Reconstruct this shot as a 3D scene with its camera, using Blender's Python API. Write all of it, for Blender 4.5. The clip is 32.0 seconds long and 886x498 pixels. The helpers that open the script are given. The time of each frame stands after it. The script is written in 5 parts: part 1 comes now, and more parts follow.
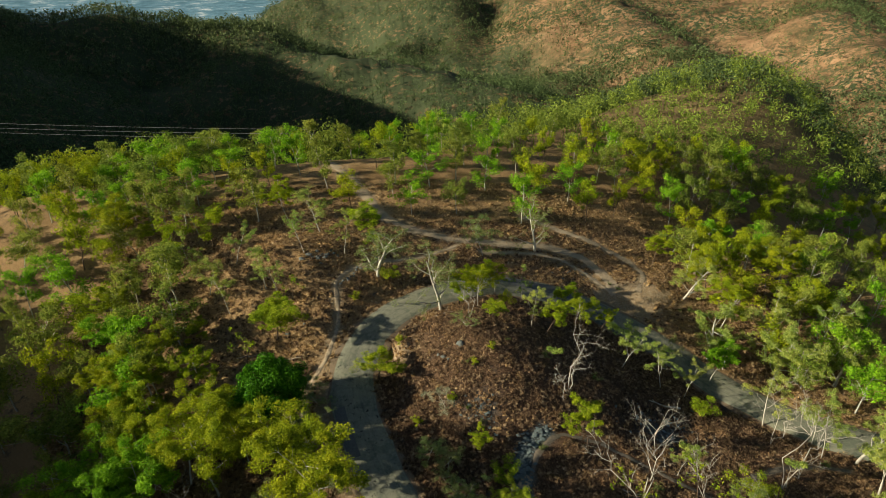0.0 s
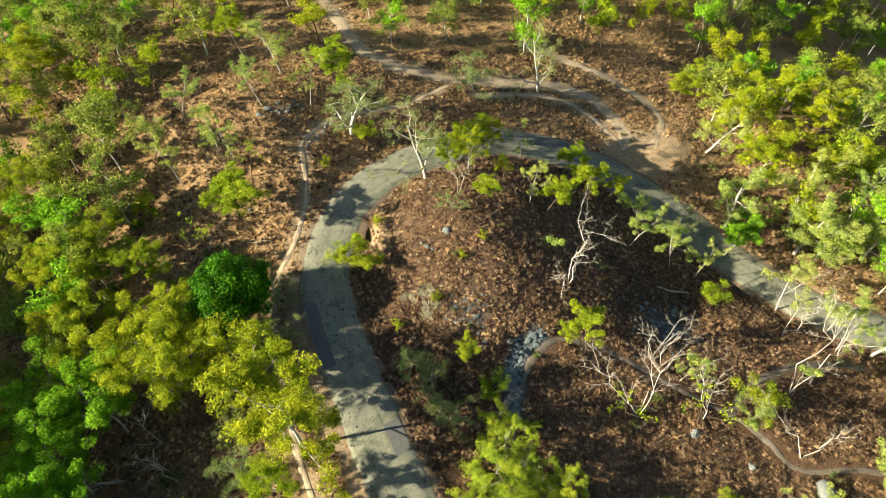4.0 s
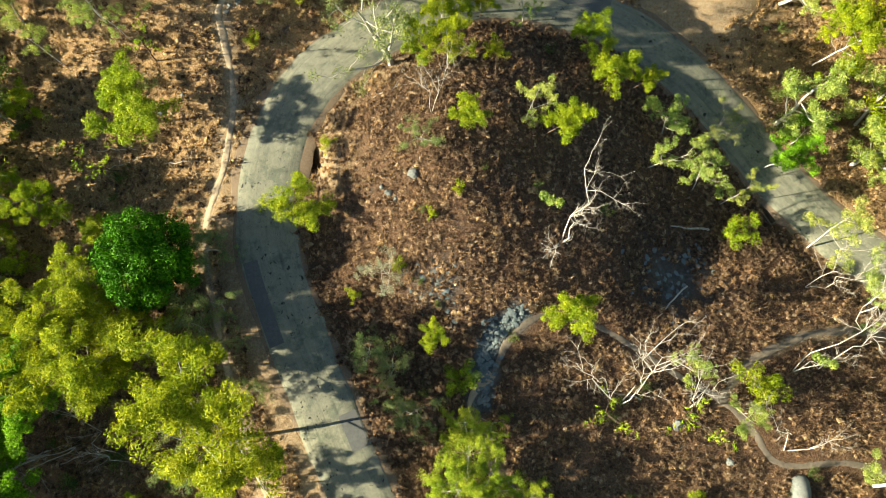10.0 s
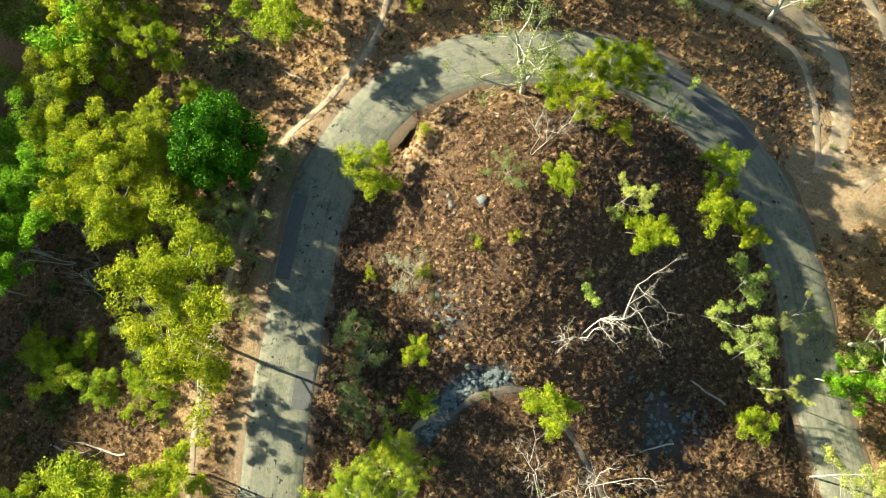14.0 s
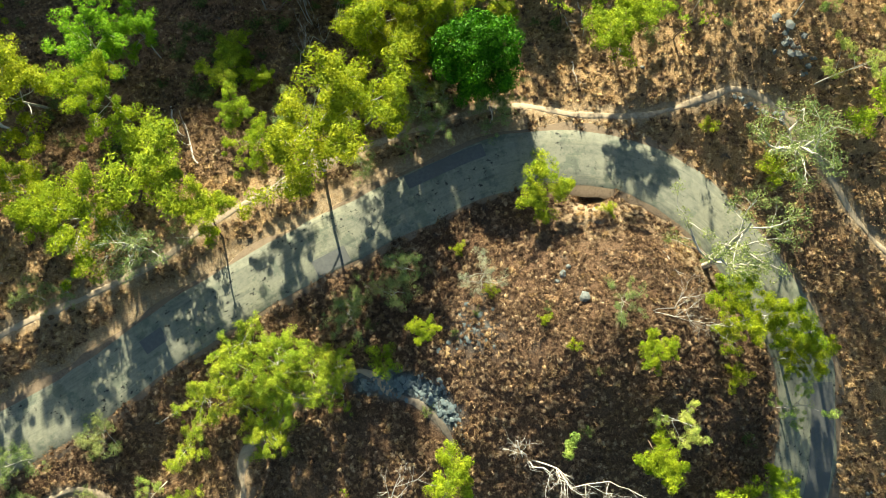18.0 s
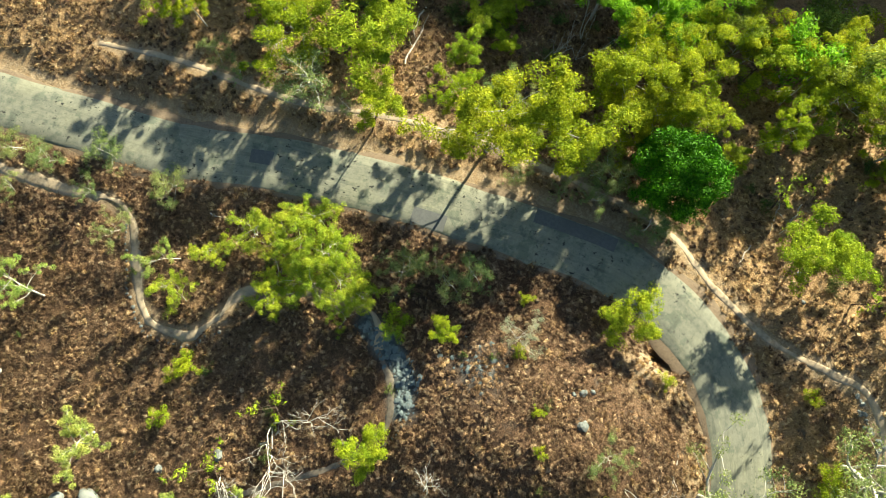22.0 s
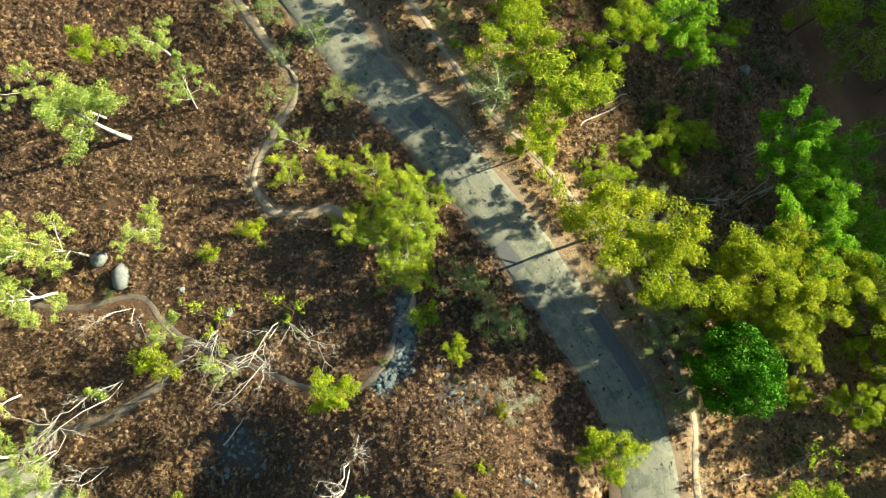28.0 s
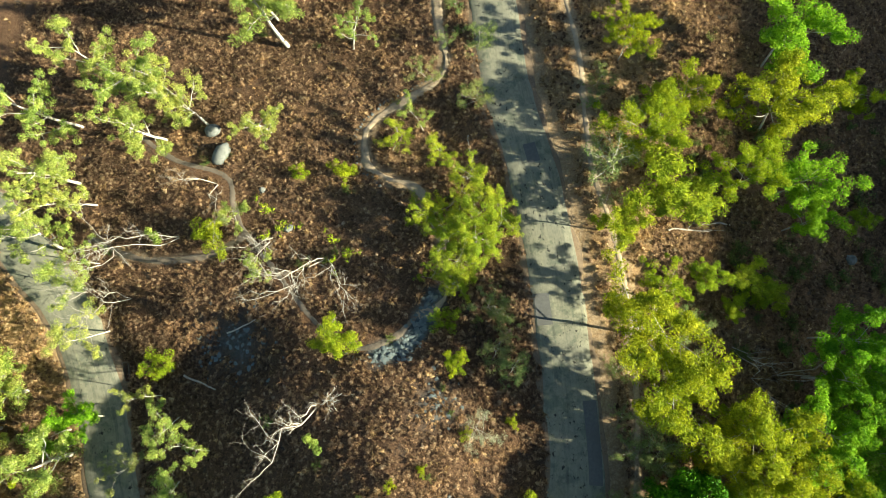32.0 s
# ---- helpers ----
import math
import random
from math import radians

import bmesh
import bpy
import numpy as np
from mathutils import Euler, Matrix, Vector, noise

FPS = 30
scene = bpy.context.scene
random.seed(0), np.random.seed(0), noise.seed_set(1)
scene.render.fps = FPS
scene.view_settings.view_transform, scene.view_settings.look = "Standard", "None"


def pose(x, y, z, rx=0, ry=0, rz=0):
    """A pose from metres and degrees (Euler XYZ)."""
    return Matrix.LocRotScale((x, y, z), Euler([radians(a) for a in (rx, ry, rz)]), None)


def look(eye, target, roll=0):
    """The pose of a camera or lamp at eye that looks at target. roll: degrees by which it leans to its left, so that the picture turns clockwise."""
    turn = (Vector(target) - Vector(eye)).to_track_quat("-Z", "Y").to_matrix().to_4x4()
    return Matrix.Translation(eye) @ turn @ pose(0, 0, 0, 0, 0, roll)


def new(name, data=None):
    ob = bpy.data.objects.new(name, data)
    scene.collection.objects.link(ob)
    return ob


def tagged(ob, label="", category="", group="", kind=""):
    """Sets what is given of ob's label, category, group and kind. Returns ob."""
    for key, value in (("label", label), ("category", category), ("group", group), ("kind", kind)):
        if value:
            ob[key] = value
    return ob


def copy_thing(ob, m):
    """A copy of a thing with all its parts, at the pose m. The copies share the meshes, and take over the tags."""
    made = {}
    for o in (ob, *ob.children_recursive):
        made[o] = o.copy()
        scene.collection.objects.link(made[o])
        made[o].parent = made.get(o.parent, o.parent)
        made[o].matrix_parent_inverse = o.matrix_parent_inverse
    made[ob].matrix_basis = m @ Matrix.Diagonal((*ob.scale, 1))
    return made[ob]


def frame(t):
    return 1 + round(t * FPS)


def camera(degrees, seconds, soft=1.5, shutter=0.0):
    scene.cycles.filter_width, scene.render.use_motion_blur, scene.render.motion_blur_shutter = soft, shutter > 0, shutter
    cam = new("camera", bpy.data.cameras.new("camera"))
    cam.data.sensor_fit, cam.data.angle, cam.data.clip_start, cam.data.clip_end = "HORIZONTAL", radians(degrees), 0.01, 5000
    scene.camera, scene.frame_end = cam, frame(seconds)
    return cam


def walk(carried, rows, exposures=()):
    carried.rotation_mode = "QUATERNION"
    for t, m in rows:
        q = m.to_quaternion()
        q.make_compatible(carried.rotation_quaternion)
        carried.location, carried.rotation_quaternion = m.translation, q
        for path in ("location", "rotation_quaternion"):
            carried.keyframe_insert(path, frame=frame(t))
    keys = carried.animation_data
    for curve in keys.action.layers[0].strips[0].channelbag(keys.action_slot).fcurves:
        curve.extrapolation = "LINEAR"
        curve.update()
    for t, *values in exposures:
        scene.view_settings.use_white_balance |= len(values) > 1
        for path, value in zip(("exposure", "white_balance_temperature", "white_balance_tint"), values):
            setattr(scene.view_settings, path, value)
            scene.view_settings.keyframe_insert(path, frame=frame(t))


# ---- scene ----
# ---------------------------------------------------------------- camera
cam = camera(73.7, 32.0, soft=0.6)
walk(cam, [
    (0.0, pose(-14.10, -48.72, 53.08, 59.27, -0.03, -8.81)),
    (0.5, pose(-13.77, -46.54, 53.46, 56.62, -0.04, -9.07)),
    (1.0, pose(-13.44, -44.40, 53.79, 53.98, -0.03, -9.31)),
    (1.5, pose(-13.01, -42.33, 54.05, 51.39, 0.00, -9.48)),
    (2.0, pose(-12.62, -40.19, 54.19, 48.80, -0.03, -9.63)),
    (2.5, pose(-11.89, -37.92, 54.30, 46.19, 0.01, -9.57)),
    (3.0, pose(-11.15, -35.83, 54.14, 43.77, 0.02, -9.46)),
    (3.5, pose(-10.44, -33.62, 54.11, 41.22, 0.05, -9.35)),
    (4.0, pose(-9.69, -31.35, 54.06, 38.59, 0.05, -9.24)),
    (4.5, pose(-8.99, -29.29, 53.81, 36.13, 0.03, -9.13)),
    (6.5, pose(-6.04, -19.16, 53.76, 24.82, -0.03, -8.67)),
    (7.0, pose(-5.35, -16.69, 53.59, 22.21, -0.04, -8.66)),
    (7.5, pose(-4.61, -14.23, 53.42, 19.62, -0.05, -8.51)),
    (8.0, pose(-3.90, -11.72, 53.38, 16.96, -0.03, -8.29)),
    (8.5, pose(-3.28, -9.24, 53.24, 14.36, -0.04, -8.21)),
    (9.0, pose(-2.63, -6.93, 53.09, 12.00, -0.02, -8.15)),
    (9.5, pose(-2.01, -4.60, 52.95, 10.14, 0.00, -8.10)),
    (10.0, pose(-1.42, -2.35, 52.86, 9.91, -0.01, -8.05)),
    (10.5, pose(-0.85, -0.35, 52.90, 9.75, -0.02, -6.98)),
    (11.0, pose(-0.40, 0.67, 53.07, 9.61, 0.00, -4.09)),
    (11.5, pose(-0.23, 0.69, 53.05, 9.59, -0.01, -1.43)),
    (12.0, pose(-0.16, 0.30, 52.94, 9.71, -0.01, 3.23)),
    (12.5, pose(-0.09, -0.06, 52.83, 9.88, 0.02, 8.69)),
    (13.0, pose(0.00, 0.00, 52.80, 9.85, 0.03, 13.61)),
    (13.5, pose(0.13, 0.10, 52.78, 9.89, 0.07, 18.33)),
    (15.5, pose(0.76, 0.15, 53.03, 10.34, 0.07, 37.80)),
    (16.0, pose(0.79, 0.20, 53.16, 10.31, 0.07, 43.81)),
    (16.5, pose(0.80, 0.26, 53.22, 10.30, 0.05, 51.29)),
    (17.0, pose(0.85, 0.36, 53.26, 10.36, 0.02, 59.96)),
    (17.5, pose(0.92, 0.45, 53.34, 10.46, 0.01, 68.99)),
    (18.0, pose(0.91, 0.55, 53.32, 10.51, -0.03, 78.26)),
    (18.5, pose(0.82, 0.64, 53.39, 10.54, -0.05, 87.14)),
    (19.0, pose(0.74, 0.72, 53.40, 10.57, -0.09, 95.34)),
    (19.5, pose(0.63, 0.76, 53.40, 10.60, -0.10, 101.88)),
    (20.0, pose(0.61, 0.81, 53.48, 10.70, -0.08, 107.28)),
    (20.5, pose(0.53, 0.82, 53.55, 10.65, -0.08, 112.00)),
    (21.0, pose(0.40, 0.79, 53.74, 10.56, -0.04, 116.16)),
    (21.5, pose(0.36, 0.79, 53.88, 10.66, -0.01, 119.86)),
    (22.0, pose(0.23, 0.78, 54.15, 10.62, 0.01, 123.91)),
    (22.5, pose(0.09, 0.76, 54.44, 10.53, 0.03, 127.88)),
    (23.0, pose(-0.04, 0.70, 54.74, 10.45, 0.09, 131.51)),
    (23.5, pose(-0.08, 0.64, 54.98, 10.48, 0.07, 135.19)),
    (24.0, pose(-0.14, 0.59, 55.31, 10.55, 0.09, 138.68)),
    (24.5, pose(-0.13, 0.55, 55.58, 10.68, 0.06, 142.02)),
    (25.0, pose(-0.13, 0.48, 55.86, 10.74, -0.01, 145.27)),
    (25.5, pose(-0.08, 0.50, 56.24, 10.88, -0.02, 148.27)),
    (27.5, pose(-0.09, 0.87, 57.75, 11.58, -0.01, 159.11)),
    (28.0, pose(-0.13, 0.80, 58.11, 11.59, -0.00, 161.59)),
    (28.5, pose(-0.19, 0.77, 58.49, 11.60, -0.00, 164.29)),
    (29.0, pose(-0.28, 0.86, 58.94, 11.71, -0.01, 167.74)),
    (29.5, pose(-0.40, 0.89, 59.40, 11.73, 0.02, 171.46)),
    (30.0, pose(-0.51, 1.00, 59.84, 11.84, 0.02, 175.30)),
    (30.5, pose(-0.65, 1.20, 60.12, 12.08, 0.02, 179.20)),
    (31.0, pose(-0.74, 1.30, 60.49, 12.23, -0.02, 183.03)),
    (31.5, pose(-0.88, 1.38, 60.96, 12.40, -0.05, 186.90)),
    (32.0, pose(-1.08, 1.43, 61.37, 12.54, -0.05, 190.82)),
], exposures=[(0.0, 0.8, 6700, 4), (1.0, 1.33, 6700, 6), (2.0, 1.72, 6700, 6), (4.0, 1.97, 6700, 5), (10.0, 2.1, 6700, 3), (16.0, 2.24, 6500, 0), (25.0, 2.2, 6400, -1), (32.0, 2.1, 6500, 0)])

# ---------------------------------------------------------------- light
SUN_ELEV, SUN_AZ = 19.5, 180.0          # azimuth counted from +x, the side that the light comes from
world = bpy.data.worlds.new("sky")
scene.world = world
world.use_nodes = True
sky = world.node_tree.nodes.new("ShaderNodeTexSky")
sky.sky_type = 'NISHITA'
sky.sun_disc = False
sky.sun_elevation = radians(SUN_ELEV)
sky.sun_rotation = radians(90.0 - SUN_AZ)
bg = world.node_tree.nodes["Background"]
bg.inputs[1].default_value = 0.041
world.node_tree.links.new(sky.outputs[0], bg.inputs[0])
lamp = bpy.data.lights.new("sun", 'SUN')
lamp.energy, lamp.angle, lamp.color = 5.0, radians(0.5), (1.0, 0.88, 0.68)
sun = new("sun", lamp)
sa, se = radians(SUN_AZ), radians(SUN_ELEV)
sun.matrix_world = look((0, 0, 0), (-math.cos(sa) * math.cos(se), -math.sin(sa) * math.cos(se), -math.sin(se)))
sun.location = (-200, 0, 150)


# ---------------------------------------------------------------- materials
class Nodes:
    """A small node builder for one material."""

    def __init__(self, name):
        self.mat = bpy.data.materials.new(name)
        self.mat.use_nodes = True
        self.tree = self.mat.node_tree
        self.bsdf = self.tree.nodes["Principled BSDF"]
        self.out = self.tree.nodes["Material Output"]
        self.pos = self.tree.nodes.new("ShaderNodeNewGeometry")

    def link(self, a, b):
        self.tree.links.new(a, b)

    def noise(self, scale, detail=4.0, rough=0.6, vec=None):
        n = self.tree.nodes.new("ShaderNodeTexNoise")
        n.inputs["Scale"].default_value, n.inputs["Detail"].default_value, n.inputs["Roughness"].default_value = scale, detail, rough
        self.link(vec or self.pos.outputs["Position"], n.inputs["Vector"])
        return n.outputs["Fac"]

    def stretch(self, x, y, z, spin=0.0):
        m = self.tree.nodes.new("ShaderNodeMapping")
        m.inputs["Scale"].default_value, m.inputs["Rotation"].default_value = (x, y, z), (0, 0, spin)
        self.link(self.pos.outputs["Position"], m.inputs["Vector"])
        return m.outputs[0]

    def ramp(self, fac, *stops):
        r = self.tree.nodes.new("ShaderNodeValToRGB")
        while len(r.color_ramp.elements) < len(stops):
            r.color_ramp.elements.new(0.5)
        for e, (p, c) in zip(r.color_ramp.elements, stops):
            e.position, e.color = p, (*c, 1.0) if len(c) == 3 else c
        self.link(fac, r.inputs[0])
        return r.outputs[0]

    def grey(self, fac, a, b):
        return self.ramp(fac, (a, (0, 0, 0)), (b, (1, 1, 1)))

    def mix(self, fac, a, b, how='MIX'):
        m = self.tree.nodes.new("ShaderNodeMix")
        m.data_type, m.blend_type = 'RGBA', how
        for v, s in ((fac, m.inputs[0]), (a, m.inputs[6]), (b, m.inputs[7])):
            if isinstance(v, (int, float)):
                s.default_value = v
            elif isinstance(v, tuple):
                s.default_value = (*v, 1.0)
            else:
                self.link(v, s)
        return m.outputs[2]

    def attr(self, name):
        a = self.tree.nodes.new("ShaderNodeAttribute")
        a.attribute_name = name
        return a.outputs["Fac"]

    def bump(self, height, strength, distance):
        b = self.tree.nodes.new("ShaderNodeBump")
        b.inputs["Strength"].default_value, b.inputs["Distance"].default_value = strength, distance
        self.link(height, b.inputs["Height"])
        self.link(b.outputs[0], self.bsdf.inputs["Normal"])

    def done(self, colour, rough=0.9, spec=0.2):
        if isinstance(colour, tuple):
            self.bsdf.inputs["Base Color"].default_value = (*colour, 1.0)
        else:
            self.link(colour, self.bsdf.inputs["Base Color"])
        self.bsdf.inputs["Roughness"].default_value = rough
        self.bsdf.inputs["Specular IOR Level"].default_value = spec
        return self.mat


def ground_material():
    n = Nodes("dry_grass_soil")
    big, mid, fine = n.noise(0.05, 3), n.noise(0.6, 6, 0.7), n.noise(7.0, 6, 0.8)
    red = n.ramp(fine, (0.34, (0.035, 0.022, 0.014)), (0.5, (0.12, 0.072, 0.043)), (0.66, (0.28, 0.18, 0.108)))
    gold = n.ramp(fine, (0.3, (0.09, 0.054, 0.027)), (0.5, (0.32, 0.205, 0.10)), (0.68, (0.56, 0.42, 0.235)))
    c = n.mix(n.attr("gold"), red, gold)
    c = n.mix(n.grey(big, 0.5, 0.62), c, n.mix(1.0, c, (0.62, 0.6, 0.58), 'MULTIPLY'))
    grey = n.ramp(fine, (0.3, (0.022, 0.021, 0.019)), (0.7, (0.11, 0.10, 0.085)))
    c = n.mix(n.grey(mid, 0.56, 0.7), c, grey)
    bare = n.ramp(n.noise(3.0, 8, 0.8), (0.3, (0.14, 0.10, 0.062)), (0.5, (0.33, 0.255, 0.165)), (0.7, (0.48, 0.39, 0.265)))
    worn = n.mix(1.0, n.attr("bare"), n.ramp(n.noise(1.6, 5, 0.7), (0.3, (0.25, 0.25, 0.25)), (0.6, (1, 1, 1))), 'MULTIPLY')
    c = n.mix(worn, c, bare)
    stone = n.ramp(n.noise(1.6, 8, 0.75), (0.32, (0.03, 0.045, 0.05)), (0.5, (0.07, 0.10, 0.11)), (0.7, (0.15, 0.20, 0.21)))
    c = n.mix(n.attr("stony"), c, stone)
    hill = n.ramp(n.noise(0.03, 8, 0.7), (0.36, (0.09, 0.07, 0.035)), (0.5, (0.28, 0.165, 0.09)), (0.65, (0.40, 0.25, 0.145)))
    scrub = n.mix(1.0, n.grey(n.noise(0.2, 5, 0.75), 0.46, 0.53), n.grey(n.noise(0.012, 4, 0.6), 0.32, 0.55), 'MULTIPLY')
    scrub = n.mix(n.attr("wooded"), scrub, n.grey(n.noise(0.17, 5, 0.75), 0.32, 0.47))
    hill = n.mix(scrub, hill, (0.055, 0.072, 0.035))
    c = n.mix(n.attr("far"), c, hill)
    # The far plain's blue is distance haze put into its colour.
    hazy_town = n.ramp(n.noise(0.012, 8, 0.8), (0.4, (0.07, 0.16, 0.22)), (0.54, (0.14, 0.27, 0.36)), (0.66, (0.65, 0.68, 0.70)))
    c = n.mix(n.attr("plain"), c, hazy_town)
    n.bump(n.mix(0.6, mid, fine), 1.0, 0.35)
    return n.done(c, 0.95, 0.1)


def asphalt_material():
    n = Nodes("worn_asphalt")
    lane = n.tree.nodes.new("ShaderNodeCombineXYZ")
    n.link(n.attr("across"), lane.inputs[0])
    n.link(n.attr("along"), lane.inputs[1])
    lanes = lane.outputs[0]
    span = n.tree.nodes.new("ShaderNodeMapping")
    span.inputs["Scale"].default_value = (1.0, 0.08, 1.0)
    n.link(lanes, span.inputs["Vector"])
    fine, mid, big = n.noise(26, 4), n.noise(1.6, 6, 0.75), n.noise(0.2, 4)
    c = n.ramp(mid, (0.28, (0.14, 0.148, 0.132)), (0.52, (0.212, 0.218, 0.192)), (0.75, (0.27, 0.27, 0.232)))
    c = n.mix(n.grey(big, 0.45, 0.65), c, n.mix(1.0, c, (1.2, 1.17, 1.08), 'MULTIPLY'))
    wheel = n.noise(1.5, 5, 0.65, span.outputs[0])
    c = n.mix(n.grey(wheel, 0.5, 0.66), c, n.mix(1.0, c, (0.62, 0.65, 0.68), 'MULTIPLY'))
    c = n.mix(n.grey(n.noise(2.3, 4, 0.6, span.outputs[0]), 0.58, 0.7), c, n.mix(1.0, c, (1.35, 1.3, 1.2), 'MULTIPLY'))
    c = n.mix(0.3, c, n.ramp(fine, (0.35, (0.05, 0.05, 0.047)), (0.65, (0.24, 0.235, 0.20))))
    seam = n.tree.nodes.new("ShaderNodeMapping")
    seam.inputs["Scale"].default_value = (1.3, 0.9, 1.0)
    n.link(lanes, seam.inputs["Vector"])
    crack = n.noise(1.4, 5, 0.7, seam.outputs[0])
    where = n.grey(n.noise(0.16, 3), 0.45, 0.53)
    c = n.mix(n.mix(1.0, n.grey(crack, 0.60, 0.62), where, 'MULTIPLY'), c, (0.03, 0.031, 0.033))
    spot = n.noise(3.4, 6, 0.75)
    c = n.mix(n.grey(spot, 0.63, 0.67), c, (0.04, 0.04, 0.042))
    stain = n.noise(0.42, 5, 0.7)
    c = n.mix(n.grey(stain, 0.52, 0.6), c, n.mix(1.0, c, (0.66, 0.72, 0.72), 'MULTIPLY'))
    c = n.mix(1.0, c, (0.97, 0.97, 0.84), 'MULTIPLY')
    n.bump(fine, 0.3, 0.02)
    return n.done(c, 0.85, 0.25)


def plain_material(name, dark, light, scale=4.0, rough=0.9, spec=0.2, bump=0.0, bumpd=0.05):
    n = Nodes(name)
    a, b = n.noise(scale, 6, 0.7), n.noise(scale * 0.13, 3)
    c = n.ramp(a, (0.3, dark), (0.7, light))
    c = n.mix(n.grey(b, 0.35, 0.7), c, tuple(0.75 * v for v in light))
    if bump:
        n.bump(a, bump, bumpd)
    return n.done(c, rough, spec)


def leaf_material(name, dark, light, glow=0.38):
    n = Nodes(name)
    info = n.tree.nodes.new("ShaderNodeObjectInfo")
    c = n.ramp(n.pos.outputs["Random Per Island"], (0.0, dark), (1.0, light))
    spray = n.noise(0.9, 3, 0.6)
    c = n.mix(n.grey(spray, 0.42, 0.60), n.mix(1.0, c, (0.55, 0.66, 0.66), 'MULTIPLY'), c)
    warm = n.mix(info.outputs["Random"], (0.82, 0.97, 0.8), (1.08, 1.05, 0.9))
    c = n.mix(1.0, c, warm, 'MULTIPLY')
    n.done(c, 0.65, 0.12)
    tr = n.tree.nodes.new("ShaderNodeBsdfTranslucent")
    n.link(c, tr.inputs[0])
    ms = n.tree.nodes.new("ShaderNodeMixShader")
    ms.inputs[0].default_value = glow
    n.link(n.bsdf.outputs[0], ms.inputs[1])
    n.link(tr.outputs[0], ms.inputs[2])
    n.link(ms.outputs[0], n.out.inputs[0])
    return n.mat


def grass_material(name, *shades):
    n = Nodes(name)
    tuft = n.mix(0.42, n.grey(n.noise(2.3, 3, 0.6), 0.30, 0.68), n.pos.outputs["Random Per Island"])
    c = n.ramp(tuft, *zip((0.15, 0.42, 0.68, 0.95), shades))
    c = n.mix(n.grey(n.noise(1.1, 4, 0.7), 0.40, 0.62), c, n.mix(1.0, c, (0.68, 0.68, 0.68), 'MULTIPLY'))
    c = n.mix(n.grey(n.noise(0.09, 3), 0.5, 0.62), c, n.mix(1.0, c, (0.7, 0.72, 0.75), 'MULTIPLY'))
    straw = n.noise(13.0, 3, 0.7)
    c = n.mix(n.grey(straw, 0.34, 0.62), n.mix(1.0, c, (0.58, 0.58, 0.58), 'MULTIPLY'), n.mix(1.0, c, (1.3, 1.28, 1.24), 'MULTIPLY'))
    n.bump(straw, 1.0, 0.12)
    c = n.mix(n.grey(n.noise(0.33, 4, 0.65), 0.48, 0.66), c, n.mix(1.0, c, (1.55, 1.5, 1.35), 'MULTIPLY'))
    return n.done(c, 0.9, 0.1)


M_GROUND, M_ROAD = ground_material(), asphalt_material()
M_DIRT = plain_material("pale_dirt", (0.16, 0.118, 0.075), (0.46, 0.375, 0.265), 2.2, 0.95, 0.1, 0.5)
M_TRAIL = plain_material("grey_trail_dirt", (0.08, 0.068, 0.052), (0.22, 0.185, 0.145), 3.0, 0.95, 0.1, 0.5)
M_GRAVEL = plain_material("road_gravel", (0.085, 0.062, 0.043), (0.25, 0.19, 0.13), 5.0, 0.95, 0.1, 0.5)
M_PATCH = plain_material("new_asphalt_patch", (0.085, 0.09, 0.09), (0.135, 0.138, 0.13), 3.0, 0.85)
M_ROCK = plain_material("grey_rock", (0.06, 0.069, 0.067), (0.20, 0.215, 0.20), 2.5, 0.85, 0.25, 0.7)
M_SLAB = plain_material("blue_grey_slab", (0.05, 0.068, 0.072), (0.17, 0.21, 0.21), 2.0, 0.8, 0.3, 0.7)
M_BARK = plain_material("pale_bark", (0.22, 0.20, 0.165), (0.58, 0.55, 0.48), 3.0, 0.8, 0.2, 0.3)
M_DARKBARK = plain_material("dark_bark", (0.035, 0.025, 0.02), (0.14, 0.10, 0.075), 4.0, 0.9, 0.1, 0.5)
M_DEAD = plain_material("bleached_dead_wood", (0.26, 0.235, 0.20), (0.58, 0.54, 0.47), 4.0, 0.8, 0.15, 0.3)
M_STEEL = plain_material("dull_steel", (0.25, 0.25, 0.26), (0.4, 0.4, 0.41), 5.0, 0.5, 0.5)
LEAF = {
    "big": leaf_material("yellow_green_leaves", (0.19, 0.21, 0.010), (0.60, 0.62, 0.03)),
    "acacia": leaf_material("acacia_leaves", (0.24, 0.27, 0.02), (0.66, 0.70, 0.08)),
    "lime": leaf_material("lime_leaves", (0.20, 0.24, 0.012), (0.58, 0.62, 0.04)),
    "green": leaf_material("fresh_green_leaves", (0.13, 0.27, 0.012), (0.42, 0.66, 0.04)),
    "gum": leaf_material("pale_gum_leaves", (0.24, 0.27, 0.05), (0.64, 0.67, 0.20)),
    "ball": leaf_material("dark_glossy_leaves", (0.012, 0.06, 0.002), (0.13, 0.36, 0.008), 0.12),
    "grey": leaf_material("grey_green_leaves", (0.17, 0.19, 0.06), (0.46, 0.48, 0.20)),
    "hill": leaf_material("hill_leaves", (0.15, 0.17, 0.028), (0.47, 0.50, 0.10)),
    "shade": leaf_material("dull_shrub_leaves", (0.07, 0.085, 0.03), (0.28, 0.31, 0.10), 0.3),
    "fardark": leaf_material("dull_green_leaves", (0.06, 0.08, 0.035), (0.21, 0.24, 0.11), 0.2),
    "pale": leaf_material("pale_dry_leaves", (0.26, 0.25, 0.18), (0.55, 0.53, 0.40), 0.25),
}


# ---------------------------------------------------------------- terrain
def lattice(ix, iy, seed):
    h = np.sin(ix * 127.1 + iy * 311.7 + seed * 74.7) * 43758.5453
    return h - np.floor(h)


